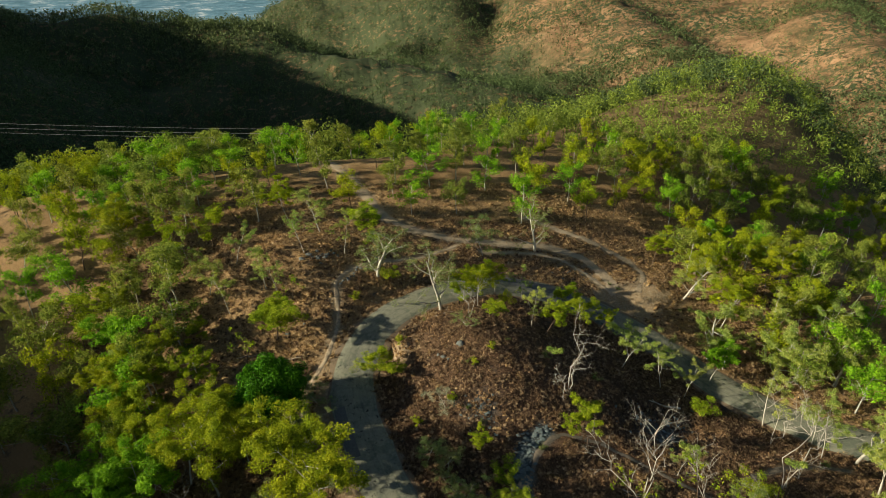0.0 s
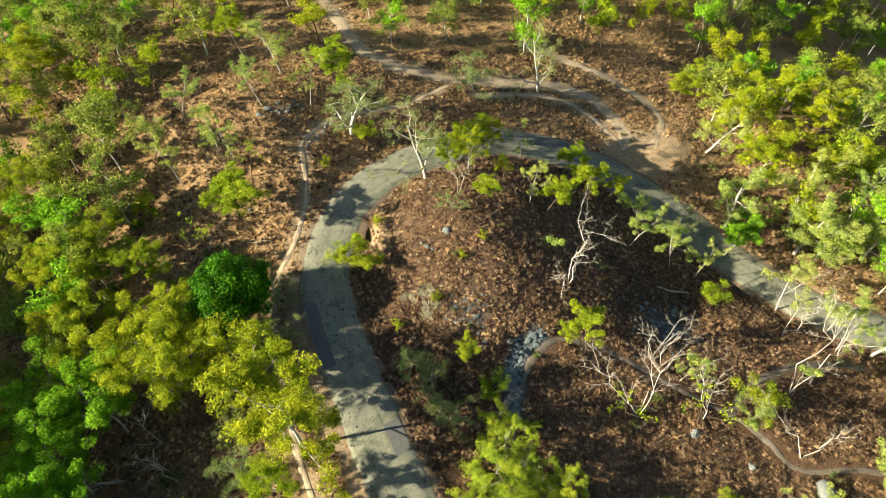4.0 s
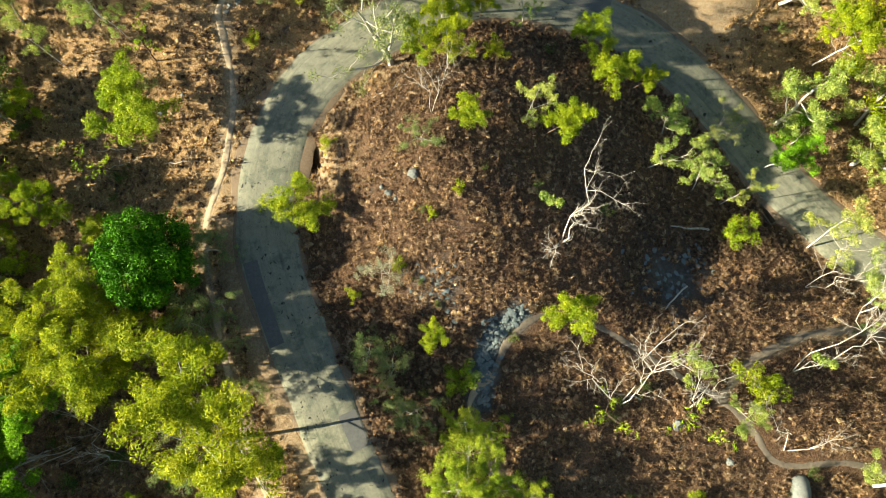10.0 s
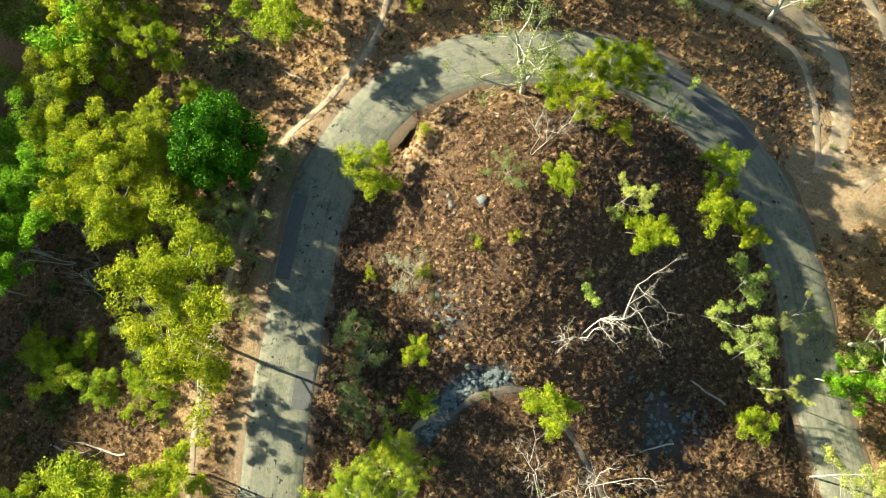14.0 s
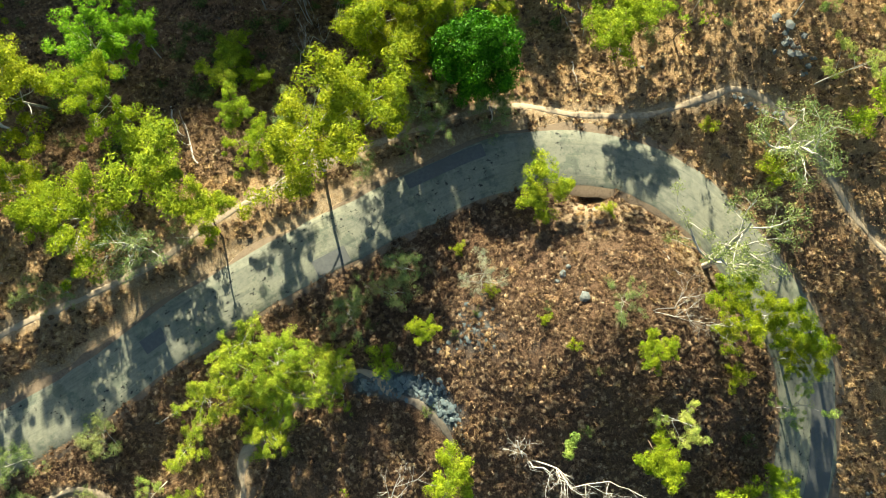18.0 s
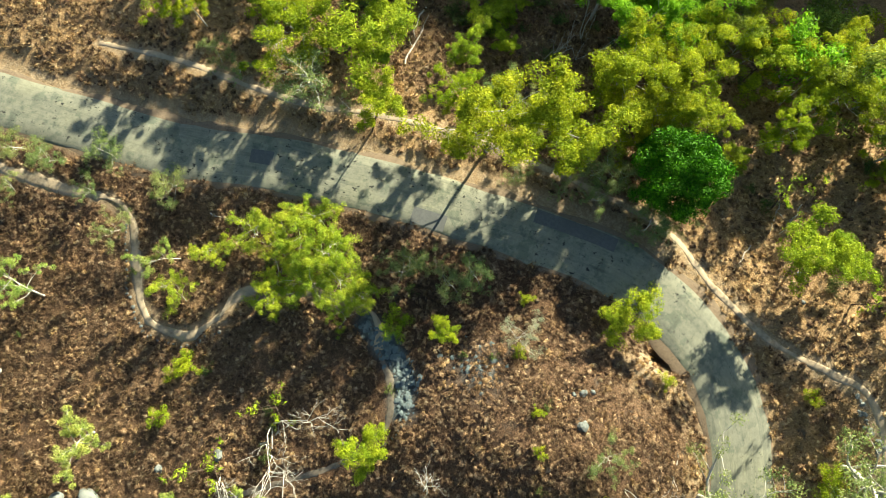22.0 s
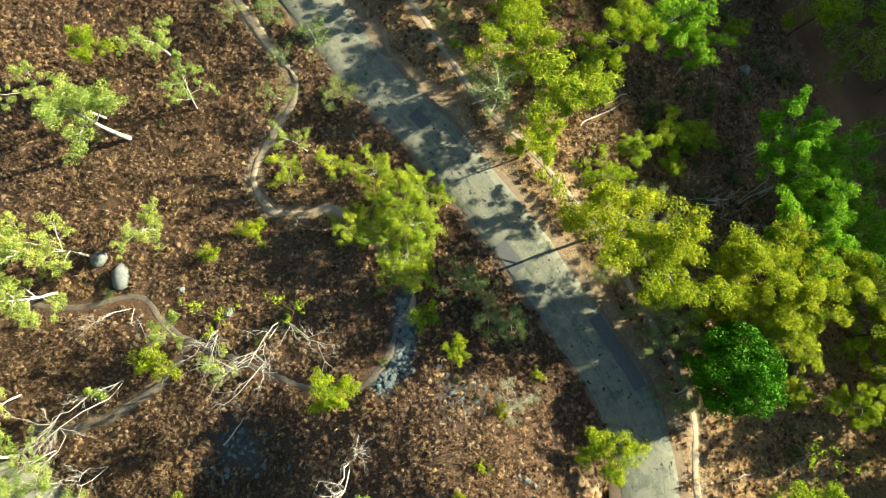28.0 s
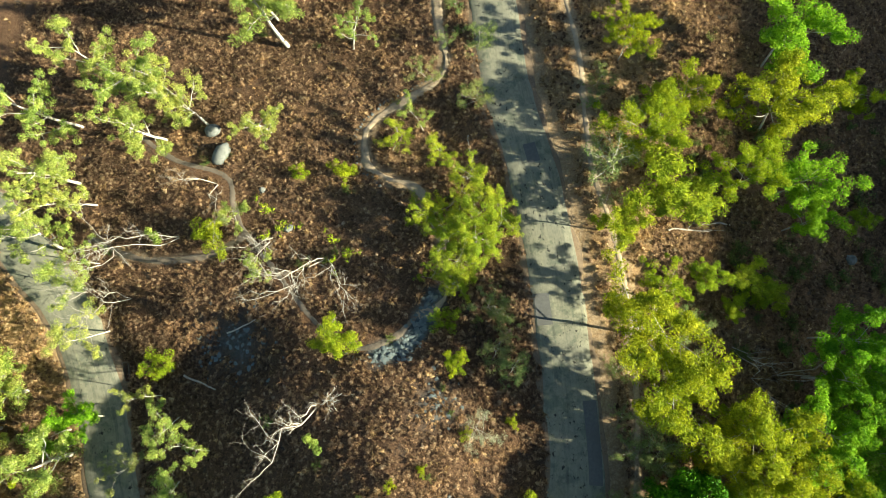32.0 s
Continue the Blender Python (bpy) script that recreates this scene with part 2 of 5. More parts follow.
def value_noise(x, y, seed):
    ix, iy = np.floor(x), np.floor(y)
    fx, fy = x - ix, y - iy
    fx, fy = fx * fx * (3 - 2 * fx), fy * fy * (3 - 2 * fy)
    a = lattice(ix, iy, seed) * (1 - fx) + lattice(ix + 1, iy, seed) * fx
    b = lattice(ix, iy + 1, seed) * (1 - fx) + lattice(ix + 1, iy + 1, seed) * fx
    return (a * (1 - fy) + b * fy) * 2 - 1


def fractal(x, y, size, octaves, seed):
    total, amp = 0.0, 1.0
    for k in range(octaves):
        total = total + amp * value_noise(x / size + 17.3 * k, y / size - 9.1 * k, seed + k)
        size, amp = size / 2.03, amp * 0.5
    return total


def gauss(x, y, cx, cy, sx, sy):
    return np.exp(-((x - cx) / sx) ** 2 - ((y - cy) / sy) ** 2)


def softplus(v, s):
    v = np.asarray(v, float) / s
    return s * (np.maximum(v, 0) + np.log1p(np.exp(-np.abs(v))))


def rise(v):
    return 1 / (1 + np.exp(-np.clip(v, -40, 40)))


def first_hill(x, y):
    """The spur that the road bends round, in its broad lines."""
    xc, yc = np.clip(x, -140, 180), np.clip(y, -120, 200)
    z = -5.53 - 3.13 * xc / 50 - 0.57 * yc / 50 + 0.79 * gauss(x, y, -15, 42, 20, 18) - 2.2 * gauss(x, y, 34, 33, 16, 18)
    z = z - 10.63 * softplus(-(xc + 24), 5) / 25 * np.exp(-np.maximum(y - 10, 0) / 38)
    z = z + 1.78 * gauss(x, y, 0, 17, 10, 10) - 0.58 * gauss(x, y, 20, 3, 10, 10) + 4.51 * gauss(x, y, -5, 90, 60, 35)
    z = z + 13 * gauss(x, y, 150, 160, 50, 45)
    edge = 92 + 30 / (1 + np.exp(-(x - 18) / 9)) + 43 / (1 + np.exp(-(x - 72) / 14))
    z = z - 0.62 * softplus(y - edge, 6) - 0.55 * softplus(x - 152, 8) - 0.5 * softplus(-x - 95, 8) - 0.3 * softplus(-y - 110, 10)
    return z


def near_hill(x, y):
    """The spur with the knoll inside the bend, the bank above it and the fall to the east."""
    z = first_hill(x, y) + 4.3 * gauss(x, y, 3.5, 13.5, np.where(x < 3.5, 11, 16), 16) + 4.5 * gauss(x, y, -28, 42, 16, 11)
    z = z - 3.6 * rise((x - 25) / 3.2) * rise((y + 4) / 4) * rise((26 - y) / 3) + 2.0 * gauss(x, y, 37, 34, 7, 5.5)
    return z - 0.25 * softplus(np.clip(x, -140, 180) - 34 - 1.0 * (np.clip(y, -120, 200) - 50), 7) * rise((y - 47) / 5)


def to_line(x, y, pts):
    """The distance to a polyline and how far along it (0 to 1) the nearest place lies."""
    best, along = np.full(np.shape(x), 1e9), np.zeros(np.shape(x))
    n = len(pts) - 1
    for k in range(n):
        (ax, ay), (bx, by) = pts[k][:2], pts[k + 1][:2]
        dx, dy = bx - ax, by - ay
        u = np.clip(((x - ax) * dx + (y - ay) * dy) / (dx * dx + dy * dy), 0, 1)
        d = np.hypot(x - ax - u * dx, y - ay - u * dy)
        along = np.where(d < best, (k + u) / n, along)
        best = np.minimum(best, d)
    return best, along


def ridge(x, y, pts, slope):
    d, u = to_line(x, y, pts)
    z = np.interp(u, np.linspace(0, 1, len(pts)), [p[2] for p in pts])
    return z - slope * (np.sqrt(d * d + 20 ** 2) - 20)


SPUR = [(-520, 420, 12), (-263, 453, -30), (-160, 492, -46), (-64, 429, -47), (17, 370, -52), (102, 270, -52), (150, 220, -60)]
# The unseen southern crest is added, its heights set to shade the western slope.
WEST_SHADE_RIDGE = [(-455, -260, 116), (-455, -60, 142), (-455, 0, 141), (-455, 60, 115), (-455, 120, 104), (-455, 300, 106), (-475, 420, 82), (-480, 560, 30)]
FAR_CREST = [(-330, 1150, -190), (-80, 1060, -95), (73, 1048, -45), (356, 987, -10), (548, 760, -10), (640, 560, -55), (760, 420, -110), (900, 200, -160)]
FAR_SPUR_A = [(356, 987, -10), (330, 700, -45), (319, 450, -78), (250, 330, -110)]
FAR_SPUR_B = [(73, 1048, -45), (130, 800, -85), (123, 640, -112), (161, 430, -100)]
FAR_SPUR_C = [(548, 760, -10), (480, 520, -50), (400, 330, -90), (330, 220, -120)]


def wide_land(x, y):
    hills = [ridge(x, y, WEST_SHADE_RIDGE, 0.6), ridge(x, y, SPUR, 0.52), ridge(x, y, FAR_CREST, 0.42), ridge(x, y, FAR_SPUR_A, 0.45), ridge(x, y, FAR_SPUR_B, 0.45), ridge(x, y, FAR_SPUR_C, 0.45)]
    far = np.hypot(x, y)
    rough = np.clip((far - 170) / 250, 0, 1)
    hills = [h + rough * (20 if k else 3) * fractal(x, y, 120, 5, 5 + k) for k, h in enumerate(hills)]
    hills.append(near_hill(x, y))
    hills.append(np.where(far < 900, -150.0, -300.0) + 6 * value_noise(x / 200, y / 200, 3))
    k = 5.0
    top = np.max(hills, axis=0)
    return top + k * np.log(sum(np.exp((h - top) / k) for h in hills))


ROAD = [(8, -72), (5, -58), (1.4, -45.8), (-2, -35), (-6.7, -25), (-10.5, -15), (-13.3, -6), (-15.5, 2), (-17.1, 9.5), (-17.0, 15), (-15.2, 21),
        (-12.5, 25.5), (-8.7, 29), (-3, 32.3), (2.5, 34.4), (8.5, 35.5), (15, 34.4), (20.8, 32.3), (26, 29), (30.4, 23.4),
        (33.6, 17.5), (36.2, 12), (39.6, 6.6), (44, 1.4), (50, -3), (58, -8), (72, -14)]
SIDE_PATH = [(-7, -49), (-10.3, -40), (-13.5, -27), (-17.5, -18), (-20.3, -10), (-21.7, -4), (-23.2, 6), (-23.3, 13), (-20.8, 19.2), (-19.3, 26), (-19.5, 33),
             (-19.6, 36.5), (-16.7, 40), (-10.6, 42.6), (-3.2, 44.6), (4, 48.6)]
FAR_TRACK = [(-26, 100), (-18, 82), (-12.3, 67.6), (-9.1, 58.6), (-3.9, 54.1), (5.1, 50.6), (14.5, 49.2), (22.6, 48.8), (28.1, 46), (30.8, 41), (31.6, 35)]
TRACK_B = [(8, 46), (18.8, 46.3), (24.6, 44.2), (28, 39.8), (30.5, 34)]
TRACK_C = [(20, 60), (26.3, 55.4), (33.4, 50.3), (37.6, 44.5), (38.8, 40), (35.4, 34.5)]
LOOP_PATH = [(10, -50), (7.6, -41.7), (6.0, -37.5), (6.2, -34.5), (9.5, -31), (12.8, -28), (13.8, -25), (12.6, -22), (9.5, -20.6), (6, -19.8), (2.5, -15), (0.3, -8.3),
             (3.1, -5.2), (5.2, -2.2), (8.4, -0.3), (11.5, -1), (14.5, -2.2), (20.1, -6.9), (25.4, -11.2), (27.3, -13.8), (29.5, -17.5), (36.7, -18.6), (44, -22)]
BRANCH_PATH = [(25.0, -10.8), (29, -7.5), (35.1, -5.8), (40, -6), (43.7, -7.2)]


def smooth_line(pts, step=1.0):
    """A Catmull-Rom curve through pts, sampled at about even steps."""
    p = np.array([pts[0], *pts, pts[-1]], float)
    out = []
    for k in range(1, len(p) - 2):
        n = max(2, int(np.hypot(*(p[k + 1] - p[k])) / step))
        for u in np.arange(n) / n:
            out.append(0.5 * (2 * p[k] + (p[k + 1] - p[k - 1]) * u + (2 * p[k - 1] - 5 * p[k] + 4 * p[k + 1] - p[k + 2]) * u * u
                              + (3 * p[k] - p[k - 1] - 3 * p[k + 1] + p[k + 2]) * u ** 3))
    out.append(p[-2])
    return np.array(out)


def sightline(x, y, up=0.0):
    """Moves a place on the broad hill to where the same line of sight from above meets the shaped one."""
    x, y = np.asarray(x, float), np.asarray(y, float)
    far = np.clip((y - 30) / 15, 0, 1)
    ex, ey, ez = -11.0 * far, 0.5 - 36.5 * far, 54.0
    old = first_hill(x, y) + up
    nx, ny = x, y
    for _ in range(4):
        k = (ez - near_hill(nx, ny) - up) / (ez - old)
        nx, ny = ex + (x - ex) * k, ey + (y - ey) * k
    return nx, ny


def settle(pts):
    return [tuple(float(c) for c in sightline(x, y)) for x, y in pts]


ROAD, SIDE_PATH, FAR_TRACK, TRACK_B, TRACK_C, LOOP_PATH, BRANCH_PATH = map(settle, (ROAD, SIDE_PATH, FAR_TRACK, TRACK_B, TRACK_C, LOOP_PATH, BRANCH_PATH))
GULLY = [(1.6, -7.4), (2.2, -5.2), (2.8, -3.0), (4.0, -1.3), (6.2, 0.0)]
ROAD_LINE = smooth_line(ROAD, 1.5)
ROAD_HALF = 2.75
bed = near_hill(ROAD_LINE[:, 0], ROAD_LINE[:, 1])
ROAD_Z = np.convolve(np.pad(bed, 6, mode='edge'), np.ones(13) / 13, mode='valid')


def land(x, y):
    """The height of the ground sheet."""
    x, y = np.asarray(x, float), np.asarray(y, float)
    z = wide_land(x, y) + 0.16 * fractal(x, y, 2.4, 2, 11) + 0.25 * fractal(x, y, 14.0, 2, 21)
    z = z - 0.9 * gauss(x, y, 23.5, 3, 5, 4) - 0.8 * gauss(x, y, 2.5, -6, 2.6, 4.2)
    box = (np.abs(x) < 85) & (np.abs(y) < 85)
    if np.any(box):
        d, u = to_line(x[box], y[box], ROAD_LINE)
        level = np.interp(u, np.linspace(0, 1, len(ROAD_Z)), ROAD_Z) - 0.12
        w = np.clip((d - ROAD_HALF - 0.9) / 3.2, 0, 1)
        w = w * w * (3 - 2 * w)
        z[box] = level * (1 - w) + z[box] * w
    z = z + 0.9 * gauss(x, y, -9.8, 18.2, 1.1, 2.2) - 2.6 * gauss(x, y, -11.9, 18.4, 0.85, 1.1)        # washed-out drain beside the bend
    z = z - 1.1 * gauss(x, y, 36.9, 7.7, 0.6, 1.1)        # bed of the roadside drain
    return z


def inside_bend(x, y):
    """1 on the slope that the road runs round, 0 outside it."""
    n = int(np.argmax(ROAD_LINE[:, 1]))
    left = np.interp(y, ROAD_LINE[:n, 1], ROAD_LINE[:n, 0])
    right = np.interp(y, ROAD_LINE[n:, 1][::-1], ROAD_LINE[n:, 0][::-1])
    return ((x > left) & (x < right) & (y < ROAD_LINE[n, 1])).astype(float)


def golden(x, y):
    """Where the dry grass is golden rather than red-brown."""
    g = 1 - inside_bend(x, y)
    g = g * np.clip(0.95 + 0.4 * fractal(x, y, 18, 2, 31), 0.3, 1)
    g = g * np.where((x < -22) & (y < 8), 0.35, 1.0) * np.where((x > 5) & (y > 36) & (x < 70), 0.9, 1.0)
    g = np.maximum(g, 0.9 * gauss(x, y, -9.8, 19.5, 2.0, 4.5) + 0.9 * gauss(x, y, -5.0, 26.5, 3.5, 2.0))
    return np.clip(g + 0.35 * gauss(x, y, 8, -22, 14, 10), 0, 1)


def axis(lo, hi, step, fine_lo, fine_hi):
    """Even steps from lo to hi, then wider ones: up to 14 m as far as fine_lo and fine_hi, then on to the horizon."""
    def outwards(start, fine):
        out, s, v = [], step, start
        while v < 7000:
            s = min(s * 1.07, 14.0) if v < fine else s * 1.22
            v += s
            out.append(v)
        return np.array(out)
    return np.concatenate([-outwards(-lo, -fine_lo)[::-1], np.arange(lo, hi + step / 2, step), outwards(hi, fine_hi)])


def fast_mesh(name, verts, faces):
    """A mesh whose faces all have the same number of corners."""
    me = bpy.data.meshes.new(name)
    n, k = faces.shape
    me.vertices.add(len(verts))
    me.vertices.foreach_set("co", verts.astype(np.float32).ravel())
    me.loops.add(n * k)
    me.loops.foreach_set("vertex_index", faces.astype(np.int32).ravel())
    me.polygons.add(n)
    me.polygons.foreach_set("loop_start", np.arange(0, n * k, k, dtype=np.int32))
    me.update(calc_edges=True)
    return me


def mesh_object(name, verts, faces, material, parent=None, label="", smooth=False):
    me = fast_mesh(name, np.asarray(verts, float), np.asarray(faces, int))
    me.materials.append(material)
    if smooth:
        me.polygons.foreach_set("use_smooth", [True] * len(me.polygons))
    ob = new(name, me)
    ob.parent = parent
    if label:
        tagged(ob, label)
    return ob


def build_ground():
    xs, ys = axis(-56, 60, 0.66, -560, 720), axis(-56, 62, 0.66, -60, 1150)
    gx, gy = np.meshgrid(xs, ys)
    x, y = gx.ravel(), gy.ravel()
    z = land(x, y)
    nx = len(xs)
    a = (np.arange(len(ys) - 1)[:, None] * nx + np.arange(nx - 1)).ravel()
    ob = mesh_object("ground", np.stack([x, y, z], 1), np.stack([a, a + 1, a + nx + 1, a + nx], 1), M_GROUND, smooth=True)
    tagged(ob, "dry brown grassy hillside with bare soil and stones", "ground", kind="structure")
    far = np.hypot(x, y)
    bare = np.zeros(len(x))
    for pts, half in ((SIDE_PATH, 1.0), (FAR_TRACK, 2.0), (TRACK_B, 1.1), (TRACK_C, 1.3), (LOOP_PATH[:13], 0.7), (BRANCH_PATH, 0.45)):
        d, _ = to_line(x, y, pts)
        bare = np.maximum(bare, np.clip(1.6 - d / half + 0.5 * value_noise(x * 1.1, y * 1.1, 9), 0, 1) * 0.9)
    d, _ = to_line(x, y, ROAD_LINE)
    edge = ROAD_HALF + 1.0 + 0.6 * value_noise(x / 2.5, y / 2.5, 8) + 1.6 * ((inside_bend(x, y) < 0.5) & (y < 16) & (x < 5))
    bare = np.maximum(bare, np.clip((edge - d) / 0.8, 0, 1) * 0.8)
    verge = np.clip(1.2 - np.abs(d - 4.3) / 1.0, 0, 1) * inside_bend(x, y) * (y > 14) * (x < 4)
    bare = np.maximum(bare, 0.8 * verge)
    bare = np.maximum(bare, np.clip(2.2 * gauss(x, y, 33.5, 33, 8, 4.5), 0, 1))
    bare = np.maximum(bare, np.clip(1.6 * gauss(x, y, -10.2, 18.2, 2.0, 2.6), 0, 1) * (1 - gauss(x, y, -12.0, 18.4, 0.9, 1.1)))
    stony = np.clip(1.9 - to_line(x, y, GULLY)[0] / 0.95, 0, 1) + 0.85 * gauss(x, y, 24.2, 1.8, 4.0, 3.6) + 0.8 * gauss(x, y, -0.9, 4.0, 2.2, 2.4)
    stony = np.clip(stony, 0, 1) * (0.75 + 0.35 * value_noise(x, y, 4))
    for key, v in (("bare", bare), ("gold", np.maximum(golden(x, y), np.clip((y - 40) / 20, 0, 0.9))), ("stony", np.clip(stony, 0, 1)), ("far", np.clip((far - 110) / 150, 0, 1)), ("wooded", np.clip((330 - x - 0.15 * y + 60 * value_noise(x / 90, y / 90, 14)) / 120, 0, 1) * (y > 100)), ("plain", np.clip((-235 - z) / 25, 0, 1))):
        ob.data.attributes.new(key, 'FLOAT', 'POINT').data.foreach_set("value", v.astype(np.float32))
    return ob


def ribbon(name, line, half, lift, material, label, category, level=None, wobble=0.32, seed=1, crown=0.0):
    """A strip that follows a line over the ground; its edges dip into the ground."""
    tang = np.gradient(line, axis=0)
    tang /= np.linalg.norm(tang, axis=1)[:, None]
    side = np.stack([-tang[:, 1], tang[:, 0]], 1)
    cols = np.array([-1.12, -1.0, -0.5, 0.0, 0.5, 1.0, 1.12])
    verts = []
    s = np.arange(len(line))
    for k, (p, q) in enumerate(zip(line, side)):
        w = half * (1 + wobble * value_noise(np.array(s[k] * 0.37), np.array(0.0), seed))
        for c in cols:
            wob = wobble * half * value_noise(np.array(s[k] * 0.8), np.array(c * 3.0), seed + 3) if abs(c) >= 1 else 0.0
            xy = p + q * (c * w + wob)
            verts.append((xy[0], xy[1], c))
    v = np.array(verts)
    c = v[:, 2].copy()
    if level is None:
        v[:, 2] = land(v[:, 0], v[:, 1]) + np.where(np.abs(c) > 1.05, -0.14, np.where(np.abs(c) > 0.9, lift - 0.05, lift))
    else:
        v[:, 2] = np.repeat(level, len(cols)) + np.where(np.abs(c) > 1.05, -0.16, lift + crown * (1 - c * c))
    n, m = len(line), len(cols)
    a = (np.arange(n - 1)[:, None] * m + np.arange(m - 1)).ravel()
    ob = mesh_object(name, v, np.stack([a, a + m, a + m + 1, a + 1], 1), material, smooth=True)
    run = np.concatenate([[0], np.cumsum(np.linalg.norm(np.diff(line, axis=0), axis=1))])
    for key, val in (("across", c * half), ("along", np.repeat(run, m))):
        ob.data.attributes.new(key, 'FLOAT', 'POINT').data.foreach_set("value", val.astype(np.float32))
    return tagged(ob, label, category, kind="structure")


ground = build_ground()
ribbon("road_shoulder", ROAD_LINE, ROAD_HALF + 0.4, -0.05, M_GRAVEL, "gravel shoulder along the asphalt road", "road shoulder", ROAD_Z, 0.12, 14)
road = ribbon("road", ROAD_LINE, ROAD_HALF, 0.0, M_ROAD, "narrow worn grey asphalt road round a hairpin bend", "road", ROAD_Z, 0.045, 4, 0.06)
ribbon("path", smooth_line(SIDE_PATH, 0.6), 0.36, 0.035, M_DIRT, "pale worn dirt walking path through dry grass", "path", seed=5)
ribbon("dirt_track", smooth_line(FAR_TRACK, 1.0), 1.3, 0.03, M_DIRT, "pale dirt vehicle track over the hill", "track", seed=6)
ribbon("dirt_track", smooth_line(TRACK_B, 1.0), 0.6, 0.02, M_DIRT, "narrow eroded dirt track beside the bend", "track", seed=7)
ribbon("dirt_track", smooth_line(TRACK_C, 1.0), 0.8, 0.02, M_DIRT, "pale dirt track leading up from the turnout", "track", seed=8)
ribbon("path", smooth_line(LOOP_PATH[:13], 0.6), 0.48, 0.05, M_DIRT, "narrow winding dirt trail edged with stones", "path", wobble=0.5, seed=9)
ribbon("path", smooth_line(LOOP_PATH[12:], 0.6), 0.42, 0.02, M_TRAIL, "grey trodden dirt trail past the dead trees", "path", seed=12)
ribbon("path", smooth_line(BRANCH_PATH, 0.6), 0.6, 0.01, M_TRAIL, "faint grey dirt trail branching off", "path", seed=10)


# ---------------------------------------------------------------- trees
def tube(points, radii, sides=6):
    """A tapered tube along points."""
    pts = np.array(points, float)
    tang = np.gradient(pts, axis=0)
    tang /= np.linalg.norm(tang, axis=1)[:, None] + 1e-9
    ref = np.where(np.abs(tang[:, 2:3]) > 0.9, [[1.0, 0, 0]], [[0, 0, 1.0]])
    u = np.cross(tang, ref)
    u /= np.linalg.norm(u, axis=1)[:, None]
    w = np.cross(tang, u)
    ang = np.arange(sides) * 2 * np.pi / sides
    ring = pts[:, None] + np.array(radii)[:, None, None] * (np.cos(ang)[None, :, None] * u[:, None] + np.sin(ang)[None, :, None] * w[:, None])
    faces = []
    for k in range(len(pts) - 1):
        for s in range(sides):
            t = (s + 1) % sides
            faces.append((k * sides + s, k * sides + t, (k + 1) * sides + t, (k + 1) * sides + s))
    return ring.reshape(-1, 3), faces


class Bits:
    """Vertices and faces gathered into one mesh."""

    def __init__(self):
        self.v, self.f, self.n = [], [], 0

    def add(self, v, f):
        self.v.append(np.asarray(v, float))
        self.f.extend(tuple(i + self.n for i in face) for face in f)
        self.n += len(v)

    def mesh(self, name, material, smooth=True):
        me = bpy.data.meshes.new(name)
        me.from_pydata(np.concatenate(self.v).tolist(), [], self.f)
        me.materials.append(material)
        if smooth:
            me.polygons.foreach_set("use_smooth", [True] * len(me.polygons))
        return me


def bend(rng, start, way, length, steps, wander, rise=0.0):
    pts, p, d = [np.array(start, float)], np.array(start, float), np.array(way, float)
    for _ in range(steps):
        d = d + rng.normal(0, wander, 3) + (0, 0, rise)
        d /= np.linalg.norm(d)
        p = p + d * length / steps
        pts.append(p.copy())
    return np.array(pts)


def leaves(rng, centres, radii, count, size, flat=0.7):
    """Small leaf quads gathered round the clump centres."""
    k = rng.randint(0, len(centres), count)
    off = rng.normal(0, 1, (count, 3))
    off *= (rng.uniform(0.12, 1.0, (count, 1)) ** 0.4) / (np.linalg.norm(off, axis=1)[:, None] + 1e-9)
    c = np.asarray(centres)[k] + off * np.asarray(radii)[k][:, None] * (1, 1, flat)
    face = off / (np.linalg.norm(off, axis=1)[:, None] + 1e-9) * 0.9 + rng.normal(0, 0.6, (count, 3)) * (1, 1, 0.8)
    a = np.cross(face, rng.normal(0, 1, (count, 3)))
    a /= np.linalg.norm(a, axis=1)[:, None] + 1e-9
    b = np.cross(face, a)
    b /= np.linalg.norm(b, axis=1)[:, None] + 1e-9
    s = size * rng.uniform(0.6, 1.4, (count, 1))
    v = np.stack([c - a * s, c + b * s * 0.6, c + a * s * 1.1 - b * s * 0.1], 1).reshape(-1, 3)
    i = np.arange(count) * 3
    return v, np.stack([i, i + 1, i + 2], 1)


def leaf_mesh(name, v, f, material):
    me = fast_mesh(name, v, f)
    me.materials.append(material)
    return me


